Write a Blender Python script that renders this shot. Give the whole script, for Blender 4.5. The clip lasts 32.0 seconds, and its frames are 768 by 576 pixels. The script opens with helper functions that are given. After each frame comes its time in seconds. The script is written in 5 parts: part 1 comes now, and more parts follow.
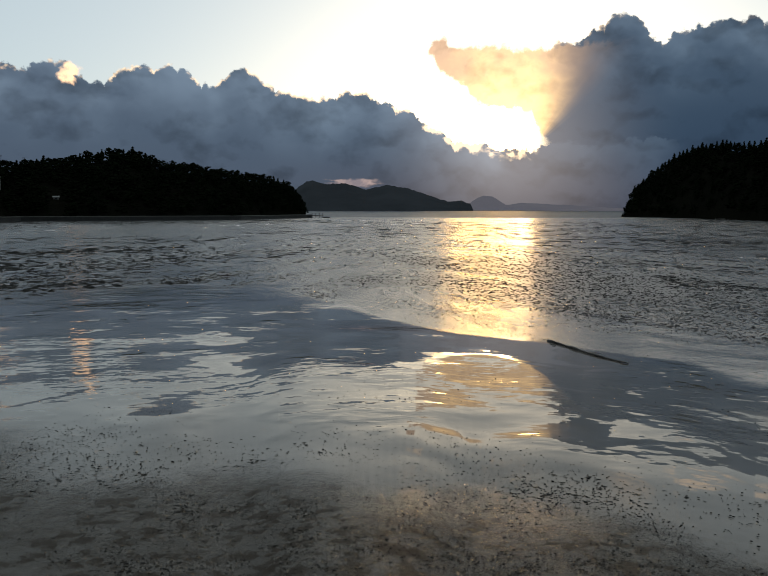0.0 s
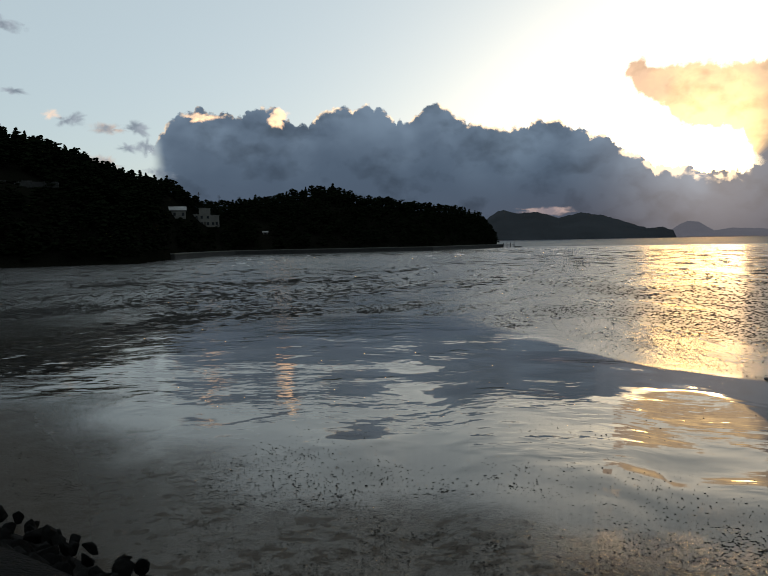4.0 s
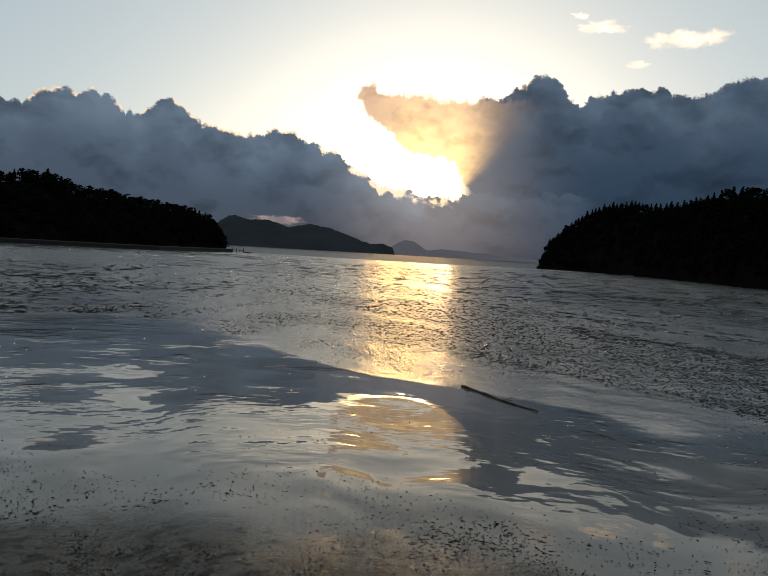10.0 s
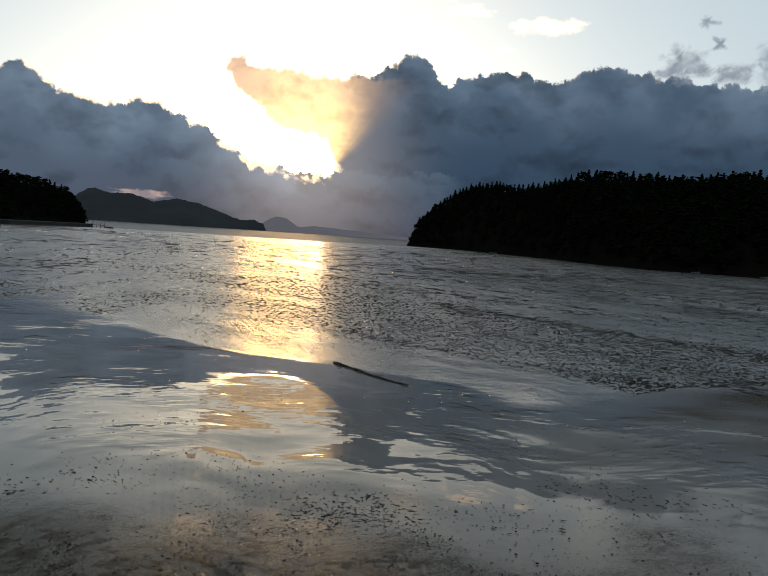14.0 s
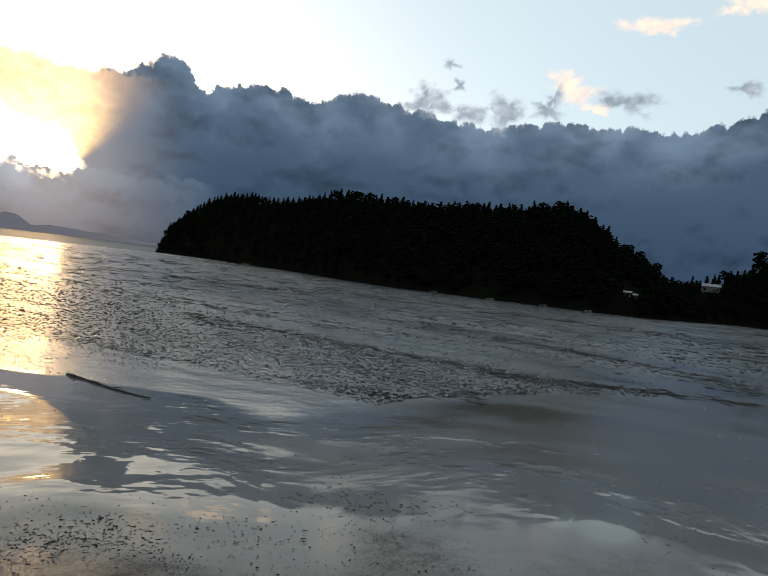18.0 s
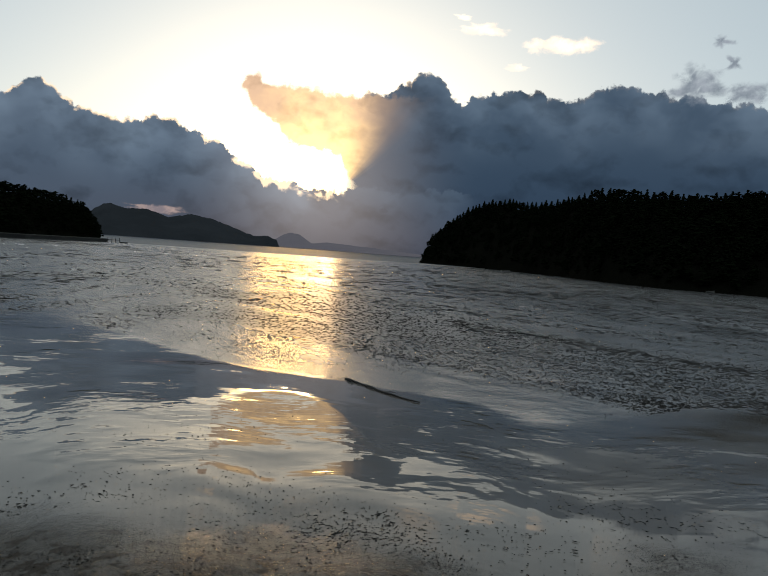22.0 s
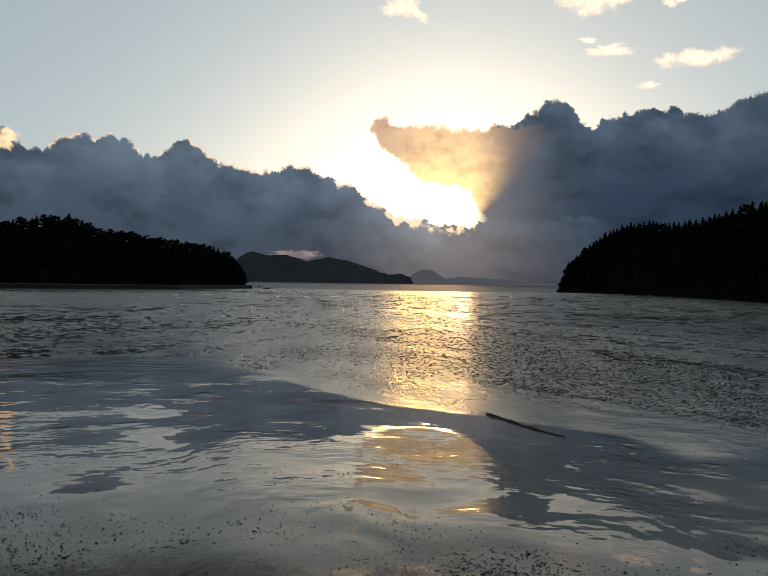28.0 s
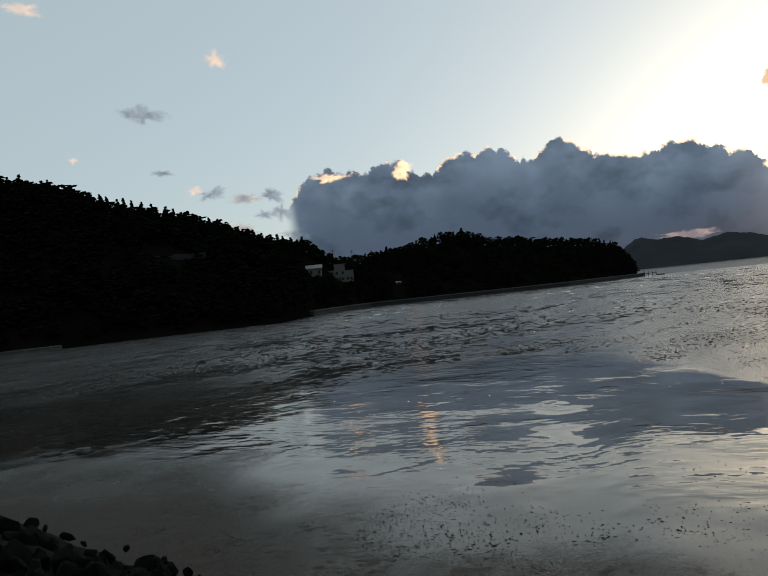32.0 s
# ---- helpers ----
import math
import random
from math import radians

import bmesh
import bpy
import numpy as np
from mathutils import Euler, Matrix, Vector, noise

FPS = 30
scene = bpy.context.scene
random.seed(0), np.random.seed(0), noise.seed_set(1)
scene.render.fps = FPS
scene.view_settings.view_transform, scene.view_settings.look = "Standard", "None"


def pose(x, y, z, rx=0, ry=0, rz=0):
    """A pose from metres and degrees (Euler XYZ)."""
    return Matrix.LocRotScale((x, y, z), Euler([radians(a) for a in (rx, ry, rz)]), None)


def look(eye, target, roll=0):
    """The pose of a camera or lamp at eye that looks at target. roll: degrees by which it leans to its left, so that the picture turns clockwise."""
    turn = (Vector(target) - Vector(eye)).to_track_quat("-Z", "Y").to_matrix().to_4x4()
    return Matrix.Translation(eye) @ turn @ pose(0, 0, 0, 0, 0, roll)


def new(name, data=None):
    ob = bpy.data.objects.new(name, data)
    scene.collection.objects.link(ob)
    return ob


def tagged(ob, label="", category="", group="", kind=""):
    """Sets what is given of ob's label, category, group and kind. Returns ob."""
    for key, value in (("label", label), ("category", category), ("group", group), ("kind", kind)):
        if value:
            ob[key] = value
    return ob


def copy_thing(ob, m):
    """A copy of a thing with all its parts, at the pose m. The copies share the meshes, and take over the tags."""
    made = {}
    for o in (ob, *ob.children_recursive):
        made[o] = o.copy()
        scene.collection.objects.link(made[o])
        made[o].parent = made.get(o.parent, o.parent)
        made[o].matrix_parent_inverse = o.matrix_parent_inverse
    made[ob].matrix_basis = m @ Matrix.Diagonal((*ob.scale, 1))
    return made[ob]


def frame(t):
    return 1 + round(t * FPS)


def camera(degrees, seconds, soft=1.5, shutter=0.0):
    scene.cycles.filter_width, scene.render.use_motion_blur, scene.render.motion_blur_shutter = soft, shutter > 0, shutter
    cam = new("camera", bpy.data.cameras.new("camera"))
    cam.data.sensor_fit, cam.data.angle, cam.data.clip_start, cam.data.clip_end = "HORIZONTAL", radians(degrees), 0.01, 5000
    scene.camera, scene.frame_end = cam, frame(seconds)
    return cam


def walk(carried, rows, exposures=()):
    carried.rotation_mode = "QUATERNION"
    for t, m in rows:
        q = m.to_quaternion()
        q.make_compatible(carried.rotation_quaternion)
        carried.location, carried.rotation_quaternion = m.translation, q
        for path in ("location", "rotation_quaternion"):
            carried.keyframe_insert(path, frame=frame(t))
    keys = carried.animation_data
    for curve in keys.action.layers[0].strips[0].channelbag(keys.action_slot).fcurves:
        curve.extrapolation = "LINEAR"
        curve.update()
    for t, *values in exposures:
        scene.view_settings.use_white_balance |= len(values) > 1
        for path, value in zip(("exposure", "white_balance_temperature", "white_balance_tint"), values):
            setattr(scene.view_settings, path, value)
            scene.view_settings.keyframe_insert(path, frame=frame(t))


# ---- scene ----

EYE = 4.0  # height of the lens over the tidal flat

# seconds, turn to the left, tilt, lean (degrees)
PATH = [
    (0.0, 0.7, -6.06, -0.03),
    (0.5, 4.48, -5.52, 0.44),
    (1.0, 6.49, -5.06, 0.6),
    (1.5, 8.0, -4.64, 0.79),
    (2.0, 9.39, -4.42, 1.0),
    (2.5, 10.86, -4.1, 1.18),
    (4.5, 16.03, -3.57, 0.99),
    (5.0, 13.19, -4.53, 0.39),
    (5.5, 8.12, -5.42, -0.37),
    (6.0, 5.01, -5.46, -1.22),
    (6.5, 2.81, -5.57, -1.35),
    (7.0, 0.47, -5.41, -1.68),
    (7.5, -1.43, -4.94, -2.15),
    (8.0, -2.38, -4.18, -2.43),
    (8.5, -3.02, -3.47, -2.5),
    (9.0, -3.79, -2.91, -2.84),
    (9.5, -4.56, -2.84, -2.97),
    (10.0, -5.39, -2.71, -3.28),
    (10.5, -6.23, -2.93, -3.23),
    (11.0, -7.08, -3.38, -3.04),
    (11.5, -8.0, -3.63, -2.93),
    (12.0, -8.82, -3.92, -2.69),
    (12.5, -9.38, -4.13, -2.63),
    (13.0, -9.73, -4.28, -2.7),
    (13.5, -10.7, -4.33, -2.94),
    (14.0, -15.39, -3.9, -3.71),
    (14.5, -17.73, -3.75, -4.38),
    (15.0, -20.1, -3.36, -4.99),
    (15.5, -24.18, -3.44, -5.99),
    (17.5, -34.51, -0.77, -6.89),
    (18.0, -34.62, -1.19, -6.79),
    (18.5, -30.63, -1.92, -6.73),
    (19.0, -26.69, -2.08, -6.58),
    (19.5, -24.44, -2.27, -6.05),
    (20.0, -22.91, -2.7, -5.71),
    (20.5, -19.9, -2.99, -5.43),
    (21.0, -17.37, -3.2, -5.08),
    (21.5, -15.81, -2.85, -4.63),
    (22.0, -14.4, -2.66, -4.11),
    (22.5, -13.21, -2.59, -3.71),
    (23.0, -12.1, -2.46, -3.4),
    (23.5, -11.33, -2.18, -3.23),
    (24.0, -10.61, -1.92, -3.01),
    (24.5, -9.77, -1.69, -2.89),
    (25.0, -8.19, -1.46, -2.5),
    (25.5, -6.77, -1.22, -2.18),
    (26.0, -5.81, -1.0, -1.72),
    (26.5, -5.09, -0.8, -1.23),
    (28.5, -3.86, -0.34, -0.95),
    (29.0, -4.15, -0.33, -1.07),
    (29.5, -4.53, -0.36, -1.04),
    (30.0, -4.27, -0.62, -1.0),
    (30.5, 2.29, -1.64, 0.9),
    (31.0, 12.92, -1.64, 3.54),
    (31.5, 22.75, 0.46, 5.26),
    (32.0, 25.94, 0.6, 5.98),
]
cam = camera(55.4, 32.0, soft=1.1)
walk(cam, [(t, pose(0, 0, EYE, 90 + tilt, lean, turn)) for t, turn, tilt, lean in PATH],
     exposures=[(0, 0.04), (5, 0.06), (6.5, 0.02), (8.5, -0.24), (10, -0.22), (11.5, -0.08), (13, 0.02), (15.5, 0.24), (17.5, 0.5), (18.5, 0.42), (20.5, 0.1), (23, -0.2), (25, -0.36), (26, -0.36), (30.3, -0.34), (31, -0.1), (31.5, -0.08), (32, -0.02)])

# ---------------------------------------------------------------- light
SUN_AZ, SUN_EL = 9.0, 5.4

world = bpy.data.worlds.new("dusk_sky")
scene.world = world
world.use_nodes = True
wn, wl = world.node_tree.nodes, world.node_tree.links
sky = wn.new("ShaderNodeTexSky")
sky.sky_type = "NISHITA"
sky.sun_disc = False
sky.sun_elevation = radians(SUN_EL)
sky.sun_rotation = radians(SUN_AZ)
sky.altitude, sky.air_density, sky.dust_density, sky.ozone_density = 0, 0.8, 1.9, 1.8
wn["Background"].inputs["Strength"].default_value = 0.062
tint = wn.new("ShaderNodeMix")
tint.data_type, tint.blend_type = "RGBA", "MULTIPLY"
tint.inputs[0].default_value = 1.0
tint.inputs[7].default_value = (0.97, 1.0, 1.12, 1)
wl.new(sky.outputs[0], tint.inputs[6])
wl.new(tint.outputs[2], wn["Background"].inputs["Color"])
# the thin high veil of the evening, even all over
veil = wn.new("ShaderNodeBackground")
veil.inputs["Color"].default_value = (0.86, 1.0, 0.99, 1)
veil.inputs["Strength"].default_value = 0.45
both = wn.new("ShaderNodeAddShader")
wl.new(wn["Background"].outputs[0], both.inputs[0])
wl.new(veil.outputs[0], both.inputs[1])
wl.new(both.outputs[0], wn["World Output"].inputs["Surface"])


def toward(az, el):
    a, e = radians(az), radians(el)
    return Vector((math.sin(a) * math.cos(e), math.cos(a) * math.cos(e), math.sin(e)))


lamp = bpy.data.lights.new("sun", "SUN")
lamp.energy, lamp.angle, lamp.color = 0.5, radians(3.0), (1.0, 0.62, 0.32)
sun = new("sun", lamp)
sun.matrix_world = look(toward(SUN_AZ, SUN_EL) * 200, (0, 0, 0))

# ---------------------------------------------------------------- node helpers


class Tree:
    """Short hand for building a material's nodes."""

    def __init__(self, name):
        self.mat = bpy.data.materials.new(name)
        self.mat.use_nodes = True
        self.n, self.l = self.mat.node_tree.nodes, self.mat.node_tree.links
        self.bsdf = self.n["Principled BSDF"]
        self.out = self.n["Material Output"]

    def put(self, socket, value):
        if isinstance(value, bpy.types.NodeSocket):
            self.l.new(value, socket)
        elif isinstance(value, tuple) and len(value) == 3 and socket.type == "RGBA":
            socket.default_value = (*value, 1)
        else:
            socket.default_value = value

    def math(self, op, a, b=0.0, c=0.0, clamp=False):
        node = self.n.new("ShaderNodeMath")
        node.operation, node.use_clamp = op, clamp
        for k, v in enumerate((a, b, c)):
            self.put(node.inputs[k], v)
        return node.outputs[0]

    def mix(self, f, a, b):
        node = self.n.new("ShaderNodeMix")
        node.data_type = "RGBA"
        self.put(node.inputs[0], f)
        self.put(node.inputs[6], a)
        self.put(node.inputs[7], b)
        return node.outputs[2]

    def add(self, f, a, b, kind="ADD"):
        node = self.n.new("ShaderNodeMix")
        node.data_type, node.blend_type = "RGBA", kind
        self.put(node.inputs[0], f)
        self.put(node.inputs[6], a)
        self.put(node.inputs[7], b)
        return node.outputs[2]

    def step(self, x, lo, hi, a=0.0, b=1.0):
        node = self.n.new("ShaderNodeMapRange")
        node.interpolation_type = "SMOOTHSTEP"
        for k, v in enumerate((x, lo, hi, a, b)):
            self.put(node.inputs[k], v)
        return node.outputs[0]

    def noise(self, vec, scale, detail=4.0, rough=0.55, lo=None, hi=None, warp=0.0):
        node = self.n.new("ShaderNodeTexNoise")
        self.put(node.inputs["Vector"], vec)
        node.inputs["Scale"].default_value = scale
        node.inputs["Detail"].default_value = detail
        node.inputs["Roughness"].default_value = rough
        node.inputs["Distortion"].default_value = warp
        return node.outputs[0] if lo is None else self.step(node.outputs[0], lo, hi)

    def place(self, vec, move=(0, 0, 0), turn=(0, 0, 0), size=(1, 1, 1)):
        node = self.n.new("ShaderNodeMapping")
        self.put(node.inputs[0], vec)
        node.inputs[1].default_value = move
        node.inputs[2].default_value = [radians(a) for a in turn]
        node.inputs[3].default_value = size
        return node.outputs[0]

    def coords(self):
        return self.n.new("ShaderNodeTexCoord").outputs["Object"]

    def value(self, name):
        node = self.n.new("ShaderNodeAttribute")
        node.attribute_name = name
        return node.outputs["Fac"]

    def uv(self, name):
        node = self.n.new("ShaderNodeUVMap")
        node.uv_map = name
        return node.outputs[0]

    def split(self, vec):
        node = self.n.new("ShaderNodeSeparateXYZ")
        self.put(node.inputs[0], vec)
        return node.outputs

    def random(self):
        return self.n.new("ShaderNodeObjectInfo").outputs["Random"]

    def island(self):
        return self.n.new("ShaderNodeNewGeometry").outputs["Random Per Island"]

    def bump(self, height, strength, distance, after=None):
        node = self.n.new("ShaderNodeBump")
        self.put(node.inputs["Height"], height)
        self.put(node.inputs["Strength"], strength)
        self.put(node.inputs["Distance"], distance)
        if after is not None:
            self.put(node.inputs["Normal"], after)
        return node.outputs[0]

    def surface(self, colour, rough, normal=None, **more):
        self.put(self.bsdf.inputs["Base Color"], colour)
        self.put(self.bsdf.inputs["Roughness"], rough)
        if normal is not None:
            self.put(self.bsdf.inputs["Normal"], normal)
        for key, v in more.items():
            self.put(self.bsdf.inputs[key], v)
        return self.mat


def plain(name, dark, light, rough, size, relief=0.3, **more):
    """A two-tone weathered surface with grain and fine relief."""
    t = Tree(name)
    p = t.coords()
    big, fine = t.noise(p, size, 5, 0.6, 0.3, 0.7), t.noise(p, size * 9, 3)
    tone = t.math("ADD", t.math("MULTIPLY", big, 0.6), t.math("MULTIPLY", fine, 0.4))
    return t.surface(t.mix(tone, dark, light), t.math("ADD", rough - 0.1, t.math("MULTIPLY", fine, 0.2)), t.bump(fine, relief, 0.5 / size), **more)


# ---------------------------------------------------------------- materials
def mud_material():
    t = Tree("wet_mud")
    p = t.coords()
    far, near, ruffle, sea, lane = t.value("far"), t.value("near"), t.value("ruffle"), t.value("sea"), t.value("lane")
    scales = t.noise(t.place(p, size=(0.75, 1.0, 1)), 2.6, 5, 0.6)
    wind = t.noise(t.place(p, turn=(0, 0, 8), size=(0.6, 2.1, 1)), 1.05, 2.5, 0.5)
    swell = t.noise(t.place(p, turn=(0, 0, 20), size=(0.6, 1.15, 1)), 2.3, 2.5, 0.5)
    stirred = t.noise(p, 0.40, 3, 0.6, 0.45, 0.60)
    grit = t.noise(p, 17, 5, 0.72)
    h1 = t.math("MULTIPLY", t.math("MULTIPLY", scales, t.math("ADD", 0.010, t.math("MULTIPLY", lane, 0.016))), far)
    h2 = t.math("MULTIPLY", t.math("MULTIPLY", wind, 0.026), t.math("ADD", 0.02, ruffle))
    h2 = t.math("ADD", h2, t.math("MULTIPLY", t.math("MULTIPLY", swell, t.value("dabs")), t.math("ADD", 0.0015, t.math("MULTIPLY", stirred, 0.016))))
    h3 = t.math("MULTIPLY", t.math("MULTIPLY", grit, 0.022), near)
    normal = t.bump(t.math("ADD", t.math("ADD", h1, h2), h3), 1.0, 1.0)
    dry = t.math("MULTIPLY", near, t.math("MAXIMUM", t.value("bare_hill_dark"), t.math("MULTIPLY", t.noise(t.place(p, size=(0.8, 1.0, 1)), 4.5, 7, 0.72, 0.47, 0.57), t.noise(p, 0.9, 4, 0.6, 0.30, 0.56))))
    open_mud = t.mix(t.noise(p, 1.1, 5, 0.6), (0.056, 0.055, 0.055), (0.100, 0.097, 0.095))
    silt = t.mix(t.noise(p, 0.6, 5, 0.6), (0.106, 0.093, 0.080), (0.154, 0.136, 0.118))
    # the hill's dark reflection by the left shore is put into the silt's colour
    silt = t.mix(t.value("bare_hill_dark"), silt, (0.030, 0.026, 0.022))
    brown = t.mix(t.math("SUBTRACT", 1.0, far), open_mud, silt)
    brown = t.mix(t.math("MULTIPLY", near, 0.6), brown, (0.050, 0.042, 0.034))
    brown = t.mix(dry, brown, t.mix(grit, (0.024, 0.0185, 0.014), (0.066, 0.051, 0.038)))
    drained = t.math("ADD", 0.10, t.math("MULTIPLY", t.noise(t.place(p, size=(0.3, 0.12, 1)), 1.0, 4), 0.22))
    drained = t.math("MULTIPLY", drained, t.value("wind"))
    rough = t.math("ADD", t.math("ADD", 0.015, t.math("MULTIPLY", far, drained)), t.math("ADD", t.math("MULTIPLY", dry, 0.42), t.math("MULTIPLY", t.value("film"), 0.12)))
    rough = t.math("ADD", rough, t.math("ADD", t.math("MULTIPLY", sea, 0.28), t.math("MULTIPLY", lane, 0.10)))
    brown = t.mix(sea, brown, (0.045, 0.055, 0.066))
    gloss = t.math("SUBTRACT", t.math("SUBTRACT", t.math("ADD", 0.28, t.math("MULTIPLY", far, 0.27)), t.math("MULTIPLY", near, 0.05)), t.math("ADD", t.math("ADD", t.math("ADD", t.math("MULTIPLY", dry, 0.22), t.math("MULTIPLY", t.value("film"), 0.14)), t.math("MULTIPLY", lane, 0.17)), t.math("MULTIPLY", sea, 0.22)))
    return t.surface(brown, rough, normal, **{"IOR": 1.4, "Specular IOR Level": t.math("MAXIMUM", gloss, 0.07)})


MUD = mud_material()
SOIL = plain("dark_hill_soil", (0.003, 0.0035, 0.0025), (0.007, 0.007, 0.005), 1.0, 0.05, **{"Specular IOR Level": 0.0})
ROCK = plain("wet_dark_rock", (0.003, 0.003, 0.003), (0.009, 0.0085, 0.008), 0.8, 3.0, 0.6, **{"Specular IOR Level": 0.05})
BARK = plain("pine_bark", (0.02, 0.015, 0.011), (0.05, 0.037, 0.026), 0.95, 2.0)
CONCRETE = plain("weathered_concrete", (0.05, 0.049, 0.046), (0.11, 0.107, 0.10), 0.85, 0.6)
WHITEWASH = plain("pale_render", (0.075, 0.073, 0.066), (0.12, 0.115, 0.105), 0.85, 0.3)
DARKWOOD = plain("sodden_wood", (0.01, 0.009, 0.008), (0.035, 0.03, 0.025), 0.7, 8.0)


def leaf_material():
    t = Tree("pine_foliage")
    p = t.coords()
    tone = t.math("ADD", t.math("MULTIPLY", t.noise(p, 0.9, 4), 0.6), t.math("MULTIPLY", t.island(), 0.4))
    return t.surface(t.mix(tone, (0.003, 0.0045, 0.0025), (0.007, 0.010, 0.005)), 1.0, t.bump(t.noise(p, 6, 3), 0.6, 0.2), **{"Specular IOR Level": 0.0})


LEAF = leaf_material()


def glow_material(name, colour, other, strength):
    """Far land seen through kilometres of evening air; the haze is put in as emission."""
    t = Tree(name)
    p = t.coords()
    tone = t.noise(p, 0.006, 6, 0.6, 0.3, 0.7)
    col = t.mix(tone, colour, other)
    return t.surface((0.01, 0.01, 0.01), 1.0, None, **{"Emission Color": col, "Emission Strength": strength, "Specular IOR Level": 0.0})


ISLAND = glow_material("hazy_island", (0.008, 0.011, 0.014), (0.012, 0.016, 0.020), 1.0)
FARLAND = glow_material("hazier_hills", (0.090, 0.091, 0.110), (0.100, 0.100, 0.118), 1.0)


def cloud_material(name, hook=False):
    """Backlit cloud: soft puff shading and bright sunward rim painted as emission, frayed edges."""
    t = Tree(name)
    p = t.uv("sky")
    s = t.split(p)
    az, el = s[0], s[1]
    deep = t.value("deep")
    soft = t.place(p, size=(1.0, 1.3, 1))
    warp = t.n.new("ShaderNodeVectorMath")
    warp.operation = "ADD"
    wob = t.n.new("ShaderNodeTexNoise")
    wob.inputs["Scale"].default_value, wob.inputs["Detail"].default_value = 0.45, 2.5
    t.put(wob.inputs["Vector"], soft)
    t.put(warp.inputs[0], soft)
    t.l.new(wob.outputs["Color"], warp.inputs[1])
    bent = warp.outputs[0]

    def puff(vec, scale):
        node = t.n.new("ShaderNodeTexVoronoi")
        node.feature, node.inputs["Smoothness"].default_value = "SMOOTH_F1", 0.6
        t.put(node.inputs["Vector"], vec)
        node.inputs["Scale"].default_value = scale
        return node.outputs["Distance"]

    dx = t.math("SUBTRACT", az, SUN_AZ)
    dy = t.math("SUBTRACT", el, SUN_EL)
    far = t.math("SQRT", t.math("ADD", t.math("MULTIPLY", dx, dx), t.math("MULTIPLY", dy, dy)))
    big = t.noise(soft, 0.16, 4, 0.5)
    n1 = puff(bent, 0.42)
    lit = t.math("ADD", t.math("SUBTRACT", t.noise(bent, 0.30, 5, 0.5), t.noise(t.place(bent, move=(0.0, 0.9, 0)), 0.30, 5, 0.5)),
                 t.math("MULTIPLY", t.math("SUBTRACT", puff(t.place(bent, move=(0.0, 0.55, 0)), 0.42), n1), 0.3))
    small = t.math("SUBTRACT", puff(t.place(bent, move=(0.0, 0.22, 0)), 1.15), puff(bent, 1.15))
    # slate blue, deepest low down over the headland, lilac near the horizon under the sun
    sidef = t.step(az, 8.0, 22.0)
    body = t.mix(sidef, (0.074, 0.106, 0.154), (0.044, 0.074, 0.118))
    low = t.math("MULTIPLY", t.step(el, 0.5, 6.0, 1.0, 0.0), t.math("MULTIPLY", t.step(az, 14.0, 30.0, 1.0, 0.25), t.step(az, -14.0, 4.0, 0.3, 1.0)))
    body = t.mix(t.math("MULTIPLY", low, 0.75), body, (0.084, 0.084, 0.108))
    deep_blue = t.math("MULTIPLY", t.step(az, 15.0, 24.0), t.step(el, 2.0, 9.5, 1.0, 0.0))
    body = t.mix(t.math("MULTIPLY", deep_blue, 0.85), body, (0.026, 0.049, 0.088))
    top = t.math("POWER", t.step(t.value("down"), -0.4, 6.5, 1.0, 0.0), 1.4)
    crest = t.math("MULTIPLY", top, t.math("ADD", 0.2, t.math("MULTIPLY", t.noise(bent, 0.28, 3, 0.45, 0.25, 0.75), 0.9)))
    crest = t.math("MULTIPLY", crest, t.math("ADD", t.step(az, 7.0, 11.0, 1.0, 0.35), t.math("MULTIPLY", t.step(el, 6.0, 8.0), 0.5), clamp=True))
    body = t.add(1.0, body, t.mix(crest, (0, 0, 0), (0.098, 0.128, 0.158)))
    lum = t.math("ADD", 1.0, t.math("ADD", t.math("MULTIPLY", lit, 1.3), t.math("MULTIPLY", small, t.math("MULTIPLY", top, 0.22))))
    lum = t.math("ADD", lum, t.math("MULTIPLY", t.math("SUBTRACT", big, 0.5), 1.2))
    lum = t.math("MAXIMUM", lum, 0.45)
    body = t.add(1.0, body, t.mix(lum, (0, 0, 0), (1, 1, 1)), "MULTIPLY")
    nearsun = t.math("POWER", t.step(far, 0.0, 14.0, 1.0, 0.0), 2.0)
    body = t.add(1.0, body, t.mix(nearsun, (0, 0, 0), (0.22, 0.17, 0.13)))
    torn = t.noise(soft, 1.15, 6, 0.62)
    fray = t.math("SUBTRACT", deep, t.math("MULTIPLY", t.math("SUBTRACT", torn, 0.28), 1.35 if hook else 1.25))
    rimwide = t.math("ADD", 0.22, t.math("MULTIPLY", nearsun, 0.4))
    rim = t.math("MULTIPLY", t.step(t.math("DIVIDE", fray, rimwide), 0.2, 1.5, 1.0, 0.0), t.noise(bent, 0.8, 3, 0.5, 0.42, 0.60))
    reach = t.math("ADD", t.step(far, 2.0, 18.0, 2.2, 0.0), t.step(far, 10.0, 50.0, 1.1, 0.5))
    reach = t.math("MULTIPLY", reach, t.step(az, 12.0, 18.0, 0.8, 0.12))
    reach = t.math("MULTIPLY", reach, t.math("ADD", t.step(az, 9.8, 11.2, 1.0, 0.0), t.step(el, 7.0, 9.0, 0.0, 0.6)))
    body = t.add(1.0, body, t.mix(t.math("MULTIPLY", rim, reach), (0, 0, 0), (1.1, 0.76, 0.40)))
